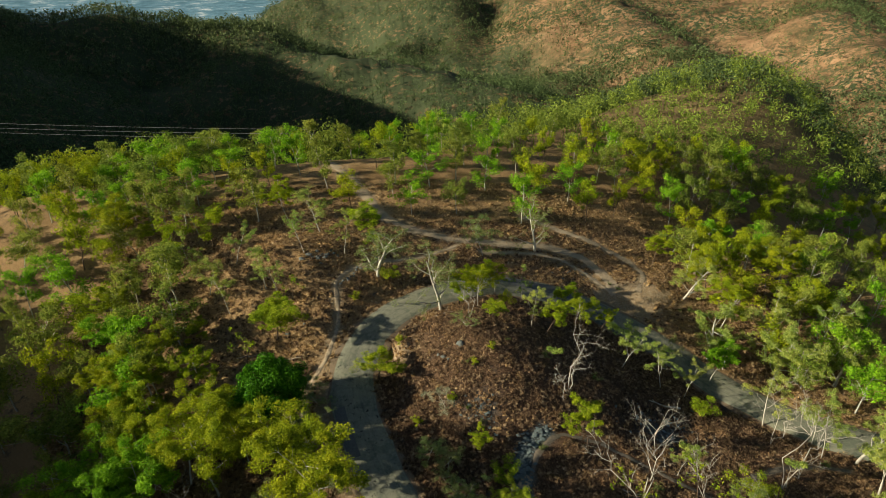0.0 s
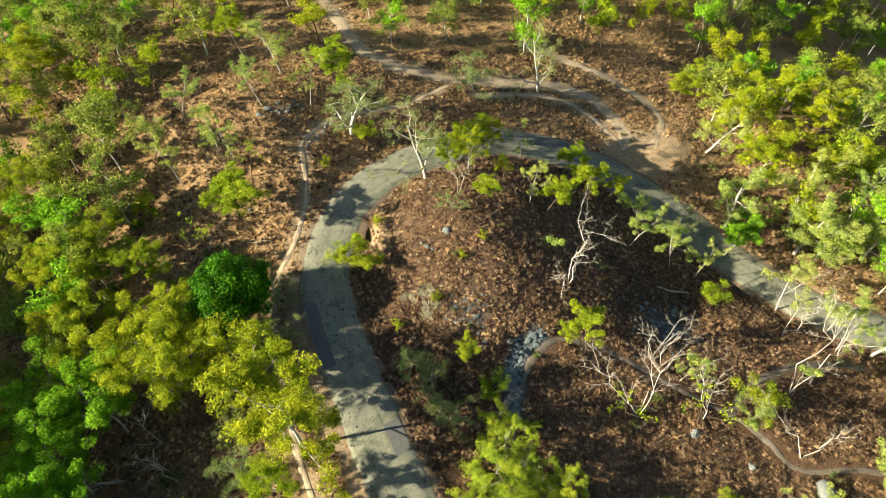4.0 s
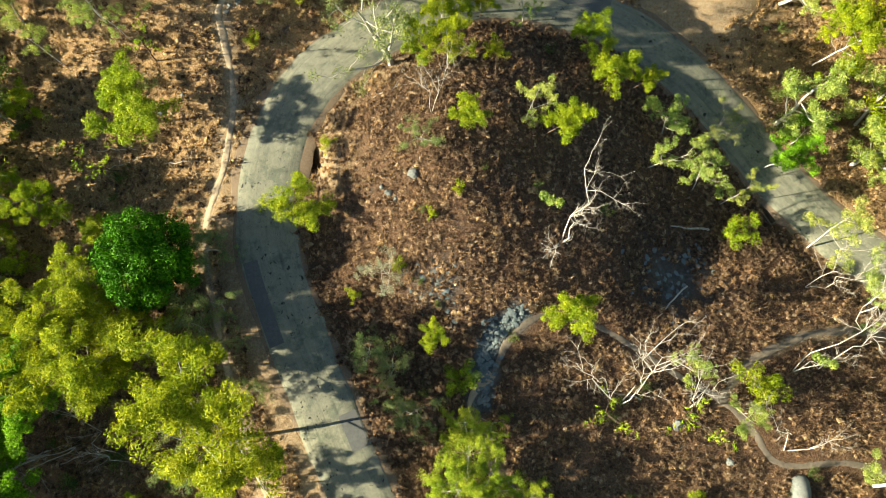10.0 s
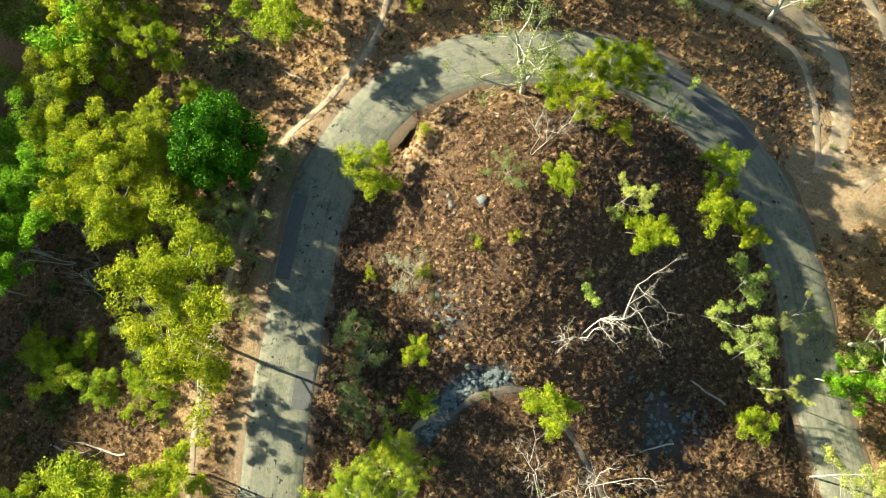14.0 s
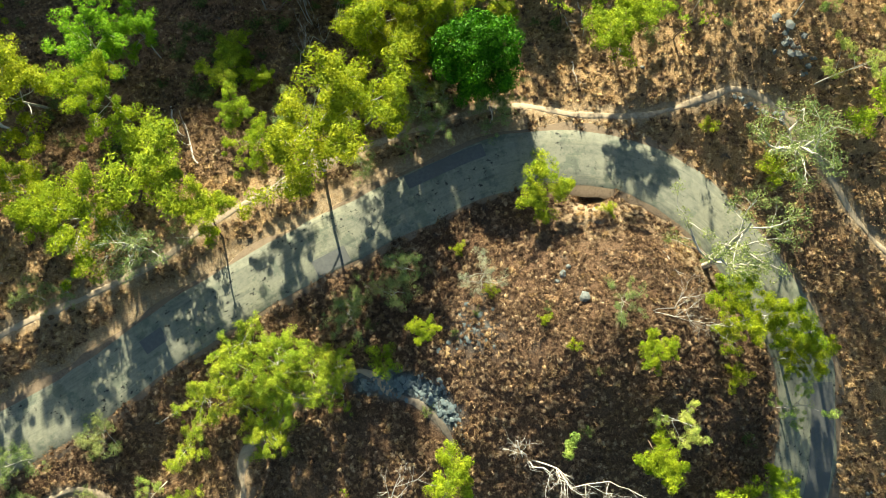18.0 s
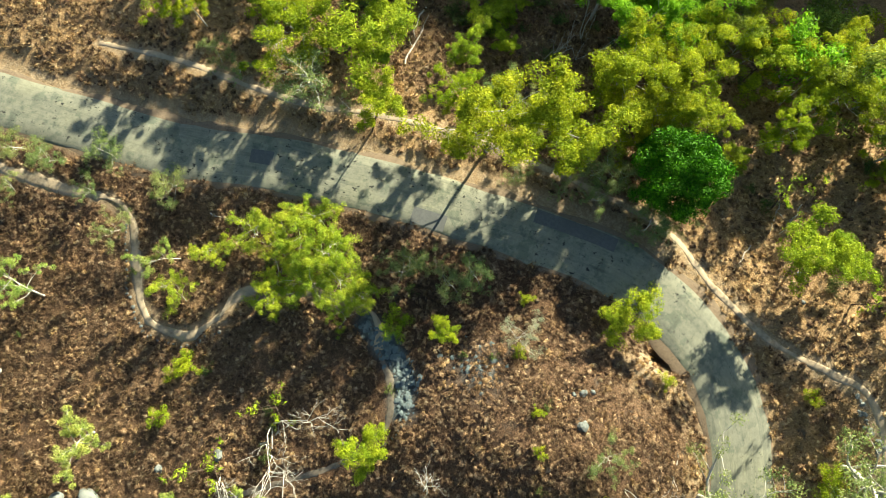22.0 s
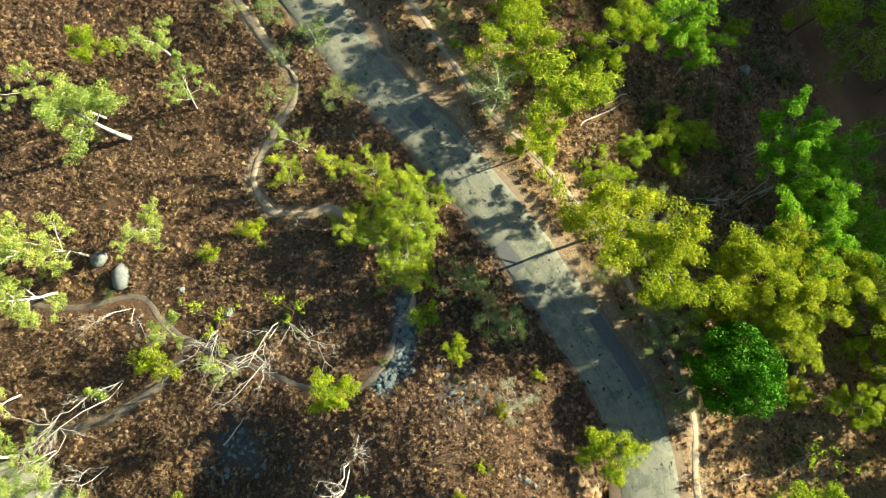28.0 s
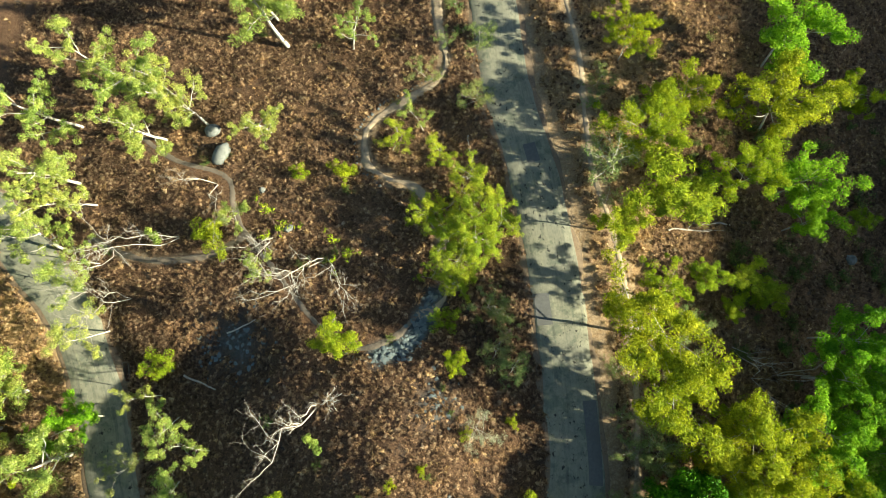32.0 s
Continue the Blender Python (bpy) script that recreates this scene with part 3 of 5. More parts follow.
def grow(seed, height=10.0, radius=3.2, fork=0.42, limbs=5, twigs=4, clumps=True, leaf_count=2200, leaf_size=0.17, clump=(0.5, 0.95), lean=0.08, girth=0.16, bare_ends=False, sides=(8, 6, 4)):
    """Trunk and limbs of a tree, and the places of its leaf clumps."""
    rng = np.random.RandomState(seed)
    wood = Bits()
    lean_way = np.array([rng.normal(0, lean), rng.normal(0, lean), 1.0])
    trunk = bend(rng, (0, 0, -0.4), lean_way, height * 0.82, 9, 0.06)
    wood.add(*tube(trunk, np.linspace(girth, girth * 0.28, 10), sides[0]))
    ends, sizes = [], []
    for k in range(limbs + 2):
        at = fork + (0.92 - fork) * k / (limbs + 1)
        i = at * 9
        p = trunk[int(i)] + (trunk[min(int(i) + 1, 9)] - trunk[int(i)]) * (i % 1)
        ang = k * 2.4 + rng.uniform(-0.5, 0.5)
        out = rng.uniform(0.7, 1.25)
        way = np.array([math.cos(ang) * out, math.sin(ang) * out, rng.uniform(0.5, 1.0)])
        way /= np.linalg.norm(way)
        reach = radius * rng.uniform(0.75, 1.15) * (1.15 - 0.35 * at)
        limb = bend(rng, p, way, reach, 6, 0.16, 0.05)
        r0 = girth * (0.55 - 0.3 * at)
        wood.add(*tube(limb, np.linspace(r0, r0 * 0.25, 7), sides[1]))
        for j in range(twigs):
            q = limb[rng.randint(2, 7)]
            tw = limb[-1] - limb[0] + rng.normal(0, 1, 3) * reach * 0.55
            tw /= np.linalg.norm(tw)
            twig = bend(rng, q, tw, reach * rng.uniform(0.3, 0.6), 4, 0.25, 0.05)
            wood.add(*tube(twig, np.linspace(r0 * 0.3, r0 * 0.08, 5), sides[2]))
            ends += [twig[-1], twig[2] + rng.normal(0, 0.25, 3)]
            sizes += [rng.uniform(*clump), rng.uniform(*clump) * 0.75]
            if bare_ends:
                for _ in range(2):
                    w2 = twig[-1] - twig[0] + rng.normal(0, 0.6, 3)
                    w2 /= np.linalg.norm(w2)
                    tip = bend(rng, twig[rng.randint(2, 5)], w2, reach * rng.uniform(0.2, 0.4), 3, 0.3)
                    wood.add(*tube(tip, np.linspace(r0 * 0.14, r0 * 0.04, 4), 4))
        ends.append(limb[-1])
        sizes.append(rng.uniform(*clump) * 1.1)
    ends.append(trunk[-1])
    sizes.append(clump[1])
    v = f = None
    if clumps:
        v, f = leaves(rng, np.array(ends), np.array(sizes), leaf_count, leaf_size)
    return wood, v, f


def tree_thing(name, wood, bark, v, f, leaf, label, category):
    root = new(name)
    trunk = new("trunk", wood.mesh("trunk", bark))
    trunk.parent = root
    if v is not None:
        crown = new("crown", leaf_mesh("crown", v, f, leaf))
        crown.parent = root
    return tagged(root, label, category, group="woodland trees" if v is not None else "dead trees")


def dome(seed, leaf_count, leaf_size, lumps=46):
    """A dense round crown on a short trunk, 6.6 m high and 3.6 m in radius."""
    rng = np.random.RandomState(seed)
    wood = Bits()
    wood.add(*tube(bend(rng, (0, 0, -0.4), (0, 0, 1), 3.6, 6, 0.05), np.linspace(0.24, 0.16, 7), 8))
    ends, sizes = [], []
    for k in range(lumps):
        u, a = 1.0 - 1.35 * (k + 0.5) / lumps, k * 2.4
        s = math.sqrt(max(0.0, 1 - u * u))
        c = np.array([math.cos(a) * s * 2.9, math.sin(a) * s * 2.9, 3.4 + 2.5 * u]) * (1, 1, 1)
        ends.append(c + rng.normal(0, 0.34, 3))
        sizes.append(rng.uniform(0.45, 1.0))
        if k % 2 == 0:
            ends.append(c * (0.62, 0.62, 0.9) + (0, 0, -0.1))
            sizes.append(0.9)
        if k % 6 == 0:
            wood.add(*tube(np.array([(0, 0, 2.6), c * (0.5, 0.5, 0.75) + (0, 0, 0.7), c]), [0.09, 0.06, 0.02], 5))
    v, f = leaves(rng, np.array(ends), np.array(sizes), leaf_count, leaf_size, 0.85)
    return wood, v, f


def bush_form(seed, leaf_count, leaf_size):
    """A low many-stemmed shrub, 2.4 m high and 1.5 m in radius."""
    rng = np.random.RandomState(seed)
    wood, ends, sizes = Bits(), [], []
    for k in range(9):
        a = k * 2.4
        way = np.array([math.cos(a) * 0.6, math.sin(a) * 0.6, 1.0])
        way /= np.linalg.norm(way)
        stem = bend(rng, (0, 0, -0.15), way, rng.uniform(1.3, 2.3), 5, 0.15)
        wood.add(*tube(stem, np.linspace(0.035, 0.012, 6), 4))
        ends += [stem[-1], stem[3]]
        sizes += [rng.uniform(0.35, 0.6), rng.uniform(0.3, 0.5)]
    v, f = leaves(rng, np.array(ends), np.array(sizes), leaf_count, leaf_size, 0.8)
    return wood, v, f


KINDS = {}
CROWN_PLACED = {"big", "gum", "lime", "green", "sparse", "grey", "acacia", "pale", "bush", "ball", "far"}


def make_kind(kind, roots):
    """Keeps the forms of a kind with the height, crown radius and crown offset that each was grown to."""
    forms = []
    for r in roots:
        me = r.children[-1].data
        co = np.empty(len(me.vertices) * 3)
        me.vertices.foreach_get("co", co)
        co = co.reshape(-1, 3)
        mid = co[:, :2].mean(0) if kind in CROWN_PLACED else np.zeros(2)
        rad = np.percentile(np.hypot(*(co[:, :2] - co[:, :2].mean(0)).T), 93)
        forms.append((r, co[:, 2].max(), rad, mid))
    KINDS[kind] = forms


def eucalypts(kind, name, leaf, bark, label, seeds, **how):
    roots = []
    for s in seeds:
        w, v, f = grow(s, **how)
        roots.append(tree_thing(name, w, bark, v, f, LEAF[leaf] if leaf else None, label, "tree"))
    make_kind(kind, roots)


eucalypts("big", "eucalyptus_tree", "big", M_BARK, "yellow-green eucalyptus with a pale trunk on dry grass", (1, 2, 3, 4), limbs=7, twigs=5, leaf_count=25000, leaf_size=0.076, clump=(0.32, 0.66), girth=0.085)
eucalypts("gum", "gum_tree", "gum", M_BARK, "pale lime gum tree with several white limbs", (5, 6, 7, 8), limbs=7, twigs=5, leaf_count=15200, leaf_size=0.081, clump=(0.3, 0.6), fork=0.25, girth=0.17, lean=0.2)
eucalypts("lime", "eucalyptus_tree", "lime", M_DARKBARK, "young lime-green eucalyptus on the dry slope", (11, 12, 13), limbs=5, twigs=5, leaf_count=13300, leaf_size=0.098, clump=(0.36, 0.72), girth=0.09)
eucalypts("green", "leafy_tree", "green", M_BARK, "fresh green leafy tree among dry grass", (21, 22, 23), limbs=7, twigs=5, leaf_count=18050, leaf_size=0.098, clump=(0.36, 0.72), girth=0.09)
eucalypts("sparse", "eucalyptus_tree", "gum", M_BARK, "thin eucalyptus with sparse tufts of leaves", (31, 32, 33, 34), limbs=4, twigs=4, leaf_count=7980, leaf_size=0.078, clump=(0.34, 0.66), girth=0.09, lean=0.16)
eucalypts("white", "white_gum_tree", "grey", M_BARK, "white-trunked gum tree with open grey-green crown", (41, 42), limbs=7, twigs=6, leaf_count=5700, leaf_size=0.078, clump=(0.3, 0.55), fork=0.12, girth=0.2, lean=0.12)
eucalypts("lean", "white_gum_tree", "gum", M_BARK, "tall leaning gum tree with several white limbs", (51, 52), limbs=7, twigs=5, leaf_count=14250, leaf_size=0.086, clump=(0.34, 0.66), fork=0.2, lean=0.28, girth=0.2)
eucalypts("log", "white_gum_tree", "gum", M_BARK, "tall straight gum tree with a clean white trunk", (55,), limbs=4, twigs=5, leaf_count=13300, leaf_size=0.086, clump=(0.4, 0.75), fork=0.6, girth=0.22, lean=0.05)
eucalypts("twig", "thin_tree", "lime", M_DARKBARK, "thin dark-stemmed tree with few leaves", (71, 72), limbs=3, twigs=2, leaf_count=260, clump=(0.3, 0.5), fork=0.4, girth=0.09, lean=0.2)
eucalypts("grey", "shrub_tree", "grey", M_BARK, "grey-green shrubby tree beside the road", (81, 82), limbs=6, twigs=4, leaf_count=7600, leaf_size=0.078, clump=(0.36, 0.7), fork=0.15, girth=0.07)
eucalypts("acacia", "acacia_tree", "acacia", M_BARK, "low spreading yellow-green acacia over the trail", (91, 92, 93), limbs=6, twigs=5, leaf_count=12500, leaf_size=0.085, clump=(0.36, 0.72), fork=0.15, girth=0.08, lean=0.2)
eucalypts("pale", "dry_shrub", "pale", M_DEAD, "dry shrub with pale withered leaves", (95,), limbs=6, twigs=5, leaf_count=4180, leaf_size=0.078, clump=(0.3, 0.6), fork=0.12, girth=0.08, lean=0.3)
w_, v_, f_ = dome(101, 42000, 0.115, 80)
make_kind("ball", [tree_thing("mango_tree", w_, M_DARKBARK, v_, f_, LEAF["ball"], "dense round dark-green tree beside the road", "tree")])
roots_ = []
for s_ in (111, 112):
    w_, v_, f_ = bush_form(s_, 4200, 0.065)
    roots_.append(tree_thing("shrub", w_, M_DARKBARK, v_, f_, LEAF["lime"], "low bright green shrub in dry grass", "shrub"))
make_kind("bush", roots_)
w_, v_, f_ = bush_form(113, 600, 0.13)
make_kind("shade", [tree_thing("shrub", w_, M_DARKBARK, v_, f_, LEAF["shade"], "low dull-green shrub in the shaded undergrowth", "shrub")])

USED = {}
RNG = np.random.RandomState(5)


def plant(kind, x, y, height, radius, sink=0.0, lean=(0.0, 0.0), settled=False):
    """Stands a tree of a kind on the ground, at its height and crown radius."""
    forms = KINDS[kind]
    if not settled:
        x, y = (float(c) for c in sightline(x, y, 0.6 * height))
    k = USED.get(kind, 0)
    USED[kind] = k + 1
    root, h0, r0, mid = forms[k % len(forms)]
    spin = RNG.uniform(0, 6.283)
    sx, sz = 1.08 * radius / r0, height / h0
    c, q = math.cos(spin), math.sin(spin)
    x, y = x - sx * (c * mid[0] - q * mid[1]), y - sx * (q * mid[0] + c * mid[1])
    z = float(land(np.array([x]), np.array([y]))[0]) - sink
    tip = Matrix(((1, 0, lean[0] / height, 0), (0, 1, lean[1] / height, 0), (0, 0, 1, 0), (0, 0, 0, 1)))
    place = Matrix.Translation((x, y, z)) @ tip @ Matrix.Rotation(spin, 4, 'Z')
    if k < len(forms):
        root.matrix_basis = place @ Matrix.Diagonal((sx, sx, sz, 1))
    else:
        s = root.scale
        copy_thing(root, place @ Matrix.Diagonal((sx / s[0], sx / s[1], sz / s[2], 1)))


def plant_all():
    plant("ball", -27.3, 9.8, 8.2, 3.35)
    plant("big", -21.1, -7.1, 11.5, 4.8)
    plant("big", -22.7, -12.4, 6.7, 2.4)
    plant("big", -24.0, -1.5, 10.5, 4.2)
    plant("lime", -22.1, -23.4, 7.0, 3.9)
    plant("white", -15.7, -26.8, 6.7, 2.8)
    plant("big", -18.6, -29.9, 8.1, 3.6)
    plant("big", -22.1, -34.6, 8.1, 3.0)
    plant("big", -15.2, -41.5, 7.4, 2.8)
    plant("green", -32.9, -44.0, 12.0, 4.2)
    plant("big", -32.8, -36.1, 12.0, 4.4)
    plant("big", -29.9, -26.9, 11.0, 2.8)
    plant("green", -36.5, -27.5, 10.5, 3.2)
    plant("green", -39.1, -24.2, 8.5, 2.2)
    plant("big", -42.2, -40.4, 10.0, 2.3)
    plant("lime", -48.7, -27.5, 4.5, 1.5)
    plant("green", -43.9, -11.2, 12.0, 3.0)
    plant("green", -42.7, -6.7, 12.0, 3.0)
    plant("green", -47.1, -5.8, 11.0, 3.0)
    plant("green", -40.8, -1.1, 11.0, 3.4)
    plant("big", -31.6, 4.8, 9.0, 3.4)
    plant("big", -36.9, 4.2, 12.0, 3.4)
    plant("green", -45.5, 2.1, 11.0, 3.4)
    plant("lime", -27.8, -15.2, 4.0, 1.6)
    plant("lime", -31.8, -12.6, 3.2, 1.2)
    plant("gum", 46.1, -26.5, 12.0, 3.2)
    plant("gum", 39.8, -25.4, 12.0, 3.6)
    plant("gum", 35.2, -24.1, 11.0, 3.2)
    plant("gum", 39.0, -19.6, 10.0, 3.0)
    plant("gum", 51.3, -19.3, 12.0, 3.4)
    plant("gum", 47.4, -12.4, 12.0, 3.4)
    plant("gum", 44.7, -9.6, 11.0, 2.7)
    plant("gum", 47.6, -6.1, 11.0, 3.0)
    plant("gum", 17.3, -37.9, 6.5, 2.0)
    plant("gum", 19.2, -43.5, 7.5, 2.3)
    plant("lime", 26.9, -46.3, 6.0, 1.8)
    plant("gum", 30.4, -39.5, 10.5, 3.2)
    plant("log", 26.0, -35.8, 11.0, 3.0)
    plant("sparse", 41.0, -3.7, 9.0, 2.4)
    plant("sparse", 38.6, 4.0, 8.5, 2.8)
    plant("sparse", 7.7, -27.7, 5.0, 1.7)
    plant("acacia", -0.6, -19.0, 5.0, 2.5)
    plant("acacia", 1.4, -13.9, 5.0, 2.0)
    plant("acacia", -2.4, -14.6, 5.0, 2.0)
    plant("acacia", 1.9, -10.0, 4.6, 1.6)
    plant("bush", 0.0, -5.1, 2.6, 1.3)
    plant("lime", -2.1, -0.8, 2.4, 1.1)
    plant("grey", -4.9, -7.5, 3.0, 2.0)
    plant("grey", -6.3, -2.8, 2.8, 1.6)
    plant("bush", 15.1, -20.3, 1.6, 1.3)
    plant("pale", -6.1, 5.9, 2.6, 1.9)
    plant("lime", 11.1, -0.7, 6.2, 1.8)
    plant("sparse", 26.0, -12.2, 5.0, 1.6)
    plant("sparse", 21.2, -6.8, 6.0, 1.6)
    plant("sparse", 27.1, 11.7, 7.0, 2.2)
    plant("sparse", 23.8, 13.0, 7.0, 2.2)
    plant("bush", 30.6, 5.7, 2.2, 1.6)
    plant("grey", 30.7, 16.7, 6.0, 2.0)
    plant("sparse", 24.8, 17.9, 7.0, 2.2)
    plant("lime", -13.2, 13.6, 4.8, 2.4)
    plant("lime", -27.7, 23.9, 8.5, 2.9)
    plant("lime", -34.6, 14.7, 2.6, 1.3)
    plant("big", -45.6, 20.9, 10.5, 3.4)
    plant("big", -46.3, 17.0, 10.0, 3.0)
    plant("big", -38.4, 17.3, 9.0, 2.5)
    plant("lime", -46.0, 12.1, 10.5, 2.9)
    plant("big", -43.2, 5.6, 11.0, 3.2)
    plant("big", -34.2, 7.6, 8.5, 3.0)
    plant("grey", -22.6, 10.6, 4.0, 2.0)
    plant("lime", -34.0, -16.2, 4.0, 2.2)
    plant("lime", -36.9, -14.9, 3.0, 1.6)
    plant("white", -2.7, 28.3, 10.8, 3.7)
    plant("lime", 0.5, 28.7, 6.0, 1.7)
    plant("big", 3.3, 31.7, 5.2, 1.9)
    plant("big", 3.2, 27.5, 7.0, 2.2)
    plant("big", 7.7, 34.0, 5.2, 1.9)
    plant("sparse", 12.0, 32.6, 5.2, 1.9)
    plant("bush", 8.3, 28.0, 2.4, 1.0)
    plant("lime", 4.2, 20.1, 4.2, 1.4)
    plant("grey", -0.8, 18.4, 2.6, 1.7)
    plant("sparse", 11.0, 20.4, 7.0, 1.7)
    plant("lime", 13.6, 17.7, 6.5, 1.7)
    plant("lime", 18.7, 28.4, 6.0, 1.8)
    plant("lime", 20.2, 24.1, 6.5, 2.1)
    plant("lime", 23.6, 22.3, 5.0, 1.2)
    plant("sparse", 30.5, 9.2, 6.0, 1.6)
    plant("green", 36.0, 12.1, 7.5, 1.9)
    plant("lime", -28.9, 27.2, 6.2, 2.3)
    plant("white", -12.3, 37.9, 9.5, 3.4)
    plant("bush", -10.3, 36.8, 2.2, 1.4)
    plant("big", 5.0, 33.7, 5.2, 2.2)
    plant("white", 19.0, 47.2, 10.5, 3.2)
    plant("grey", 7.3, 45.4, 8.0, 2.9)
    plant("lime", 42.6, 42.7, 8.0, 2.3)
    plant("big", 49.6, 39.6, 11.5, 3.2)
    plant("big", 45.1, 31.7, 11.0, 3.0)
    plant("lean", 38.0, 17.0, 10.5, 3.2)
    plant("lean", 42.8, 31.9, 10.0, 3.0)
    plant("big", 55.5, 35.1, 11.5, 3.2)
    plant("big", 44.3, 22.9, 11.0, 3.0)
    plant("big", 59.0, 30.2, 11.5, 3.2)
    plant("big", 56.2, 21.5, 11.0, 3.2)
    plant("gum", 47.1, 17.4, 11.0, 3.2)
    plant("gum", 56.8, 16.7, 11.0, 3.0)
    plant("lean", 45.3, 11.4, 10.5, 3.0)
    plant("lean", 48.4, 10.3, 10.5, 3.0)
    plant("lean", 53.5, 9.1, 10.0, 3.0)
    plant("green", 38.9, 14.9, 4.8, 1.9)
    plant("sparse", 41.8, -1.2, 9.5, 2.4)
    plant("bush", 28.6, -9.9, 3.2, 2.0)
    plant("acacia", -0.6, -11.6, 5.0, 2.0)
    plant("acacia", -0.8, -9.0, 4.2, 1.4)
    plant("acacia", 4.0, -16.0, 4.5, 1.8)
    plant("acacia", -4.2, -17.0, 5.0, 1.8)
    plant("green", -46.5, 0.5, 12.0, 3.6)
    plant("lime", -17.0, -18.4, 6.5, 2.2)
    plant("big", -51.6, 19.0, 10.0, 2.8)
    plant("green", -52.5, 27.3, 10.0, 2.8)
    plant("sparse", -45.4, 46.2, 8.0, 2.4)
    plant("sparse", -40.7, 39.6, 8.0, 2.4)
    plant("sparse", -38.4, 34.7, 7.5, 2.2)
    plant("sparse", -32.2, 38.9, 7.5, 2.2)
    plant("sparse", -30.1, 35.1, 7.0, 1.8)
    plant("lime", -41.1, 29.0, 4.0, 1.6)
    plant("big", -54.8, 33.7, 10.0, 2.8)
    plant("lime", -54.7, 57.7, 7.0, 2.0)
    plant("big", -59.8, 58.3, 11.0, 3.8)
    plant("sparse", -46.5, 59.1, 10.0, 2.8)
    plant("sparse", -36.5, 48.2, 7.0, 2.2)
    plant("sparse", -23.4, 54.8, 9.5, 3.0)
    plant("big", -29.5, 59.3, 10.0, 2.7)
    plant("sparse", -17.5, 46.3, 8.0, 2.3)
    plant("lime", -13.5, 48.0, 9.0, 2.6)
    plant("sparse", -26.2, 47.6, 8.0, 2.0)
    plant("sparse", -48.9, 24.8, 7.5, 2.4)
    plant("big", -47.8, 11.2, 11.0, 2.8)
    plant("gum", 25.2, -23.2, 6.5, 2.4)
    plant("twig", 21.1, -11.2, 8.5, 2.4)
    plant("twig", -32.4, 20.9, 7.0, 1.9)
    plant("twig", -27.1, 31.9, 6.5, 1.8)
    plant("twig", -37.8, 58.8, 8.0, 2.2)
    plant("twig", 13.5, -9.9, 6.0, 1.9)
    plant("bush", 2.3, 13.1, 0.8, 0.5)
    plant("bush", -0.7, 11.0, 0.8, 0.5)
    plant("bush", -4.6, 6.5, 0.9, 0.6)
    plant("bush", -9.3, 4.3, 0.9, 0.6)
    plant("bush", -16.4, 32.0, 1.0, 0.7)
    plant("bush", -10.1, 19.6, 1.0, 0.7)
    plant("bush", 20.3, -19.2, 1.4, 0.9)
    plant("grey", -23.6, 12.4, 4.0, 1.5)
    plant("big", -33.6, 0.6, 11.5, 3.6)
    plant("big", -30.2, 2.2, 9.5, 2.8)
    for x, y, r in ((9.5, -25.1, 1.7), (4.3, -24.2, 1.7), (0.3, -21.8, 1.9), (-1.1, -17.5, 2.1), (-0.9, -12.7, 1.9), (1.8, -15.3, 1.7), (5.0, -16.8, 1.6), (-3.3, -14.2, 1.6), (-3.8, -18.5, 1.5), (1.9, -17.9, 1.5), (-0.5, -9.5, 1.3)):
        plant("acacia", x, y, 2.2 * r + 0.6, r, settled=True)
    for x, y, r in ((-5.9, -7.2, 1.3), (-7.1, -4.9, 1.2), (-8.3, -1.3, 1.5), (7.9, -33.8, 1.8), (1.2, -31.7, 1.7), (6.2, -38.8, 1.3), (2.0, -39.7, 1.6), (10.5, -46.0, 1.6), (7.1, -48.2, 1.7), (14.2, -52.9, 1.7), (6.0, -44.6, 1.5)):
        plant("grey", x, y, 2.0 * r + 0.4, r, settled=True)
    for x, y, h, r in ((-21.6, 4.6, 4.2, 1.7), (-24.2, 3.6, 5.0, 1.9), (-22.4, 1.2, 3.6, 1.4), (-19.4, -3.4, 3.0, 1.2), (-20.4, 1.4, 2.6, 1.1), (-25.6, 6.2, 4.6, 1.7),
                       (-25.8, -5.4, 5.2, 2.0), (-26.6, -9.4, 4.6, 1.8), (-15.8, -22.2, 3.2, 1.3),
                       (-17.6, -33.0, 3.6, 1.5), (-12.6, -33.6, 3.0, 1.3), (-13.0, -36.6, 3.4, 1.4)):
        plant("grey", x, y, h, r)


plant_all()


# ---------------------------------------------------------------- woodland on the hill and the far slopes
def off_tracks(x, y, gap):
    clear = np.full(len(x), True)
    for pts in (ROAD_LINE[::3], SIDE_PATH, FAR_TRACK, TRACK_B, TRACK_C):
        clear &= to_line(x, y, pts)[0] > gap
    return clear


eucalypts("far", "woodland_tree", "hill", M_BARK, "eucalyptus tree in the open woodland on the hill", (121, 122, 123, 124), limbs=6, twigs=3, fork=0.34, leaf_count=3000, leaf_size=0.185, clump=(0.7, 1.2), girth=0.13, sides=(4, 3, 3))
eucalypts("farlime", "woodland_tree", "big", M_DARKBARK, "lime-green woodland tree with a dark stem", (131, 132), limbs=6, twigs=3, fork=0.34, leaf_count=3000, leaf_size=0.185, clump=(0.7, 1.2), girth=0.12, sides=(4, 3, 3))
eucalypts("fargreen", "woodland_tree", "green", M_BARK, "fresh green woodland tree on the slope", (141, 142), limbs=6, twigs=3, fork=0.34, leaf_count=3000, leaf_size=0.185, clump=(0.7, 1.2), girth=0.13, sides=(4, 3, 3))


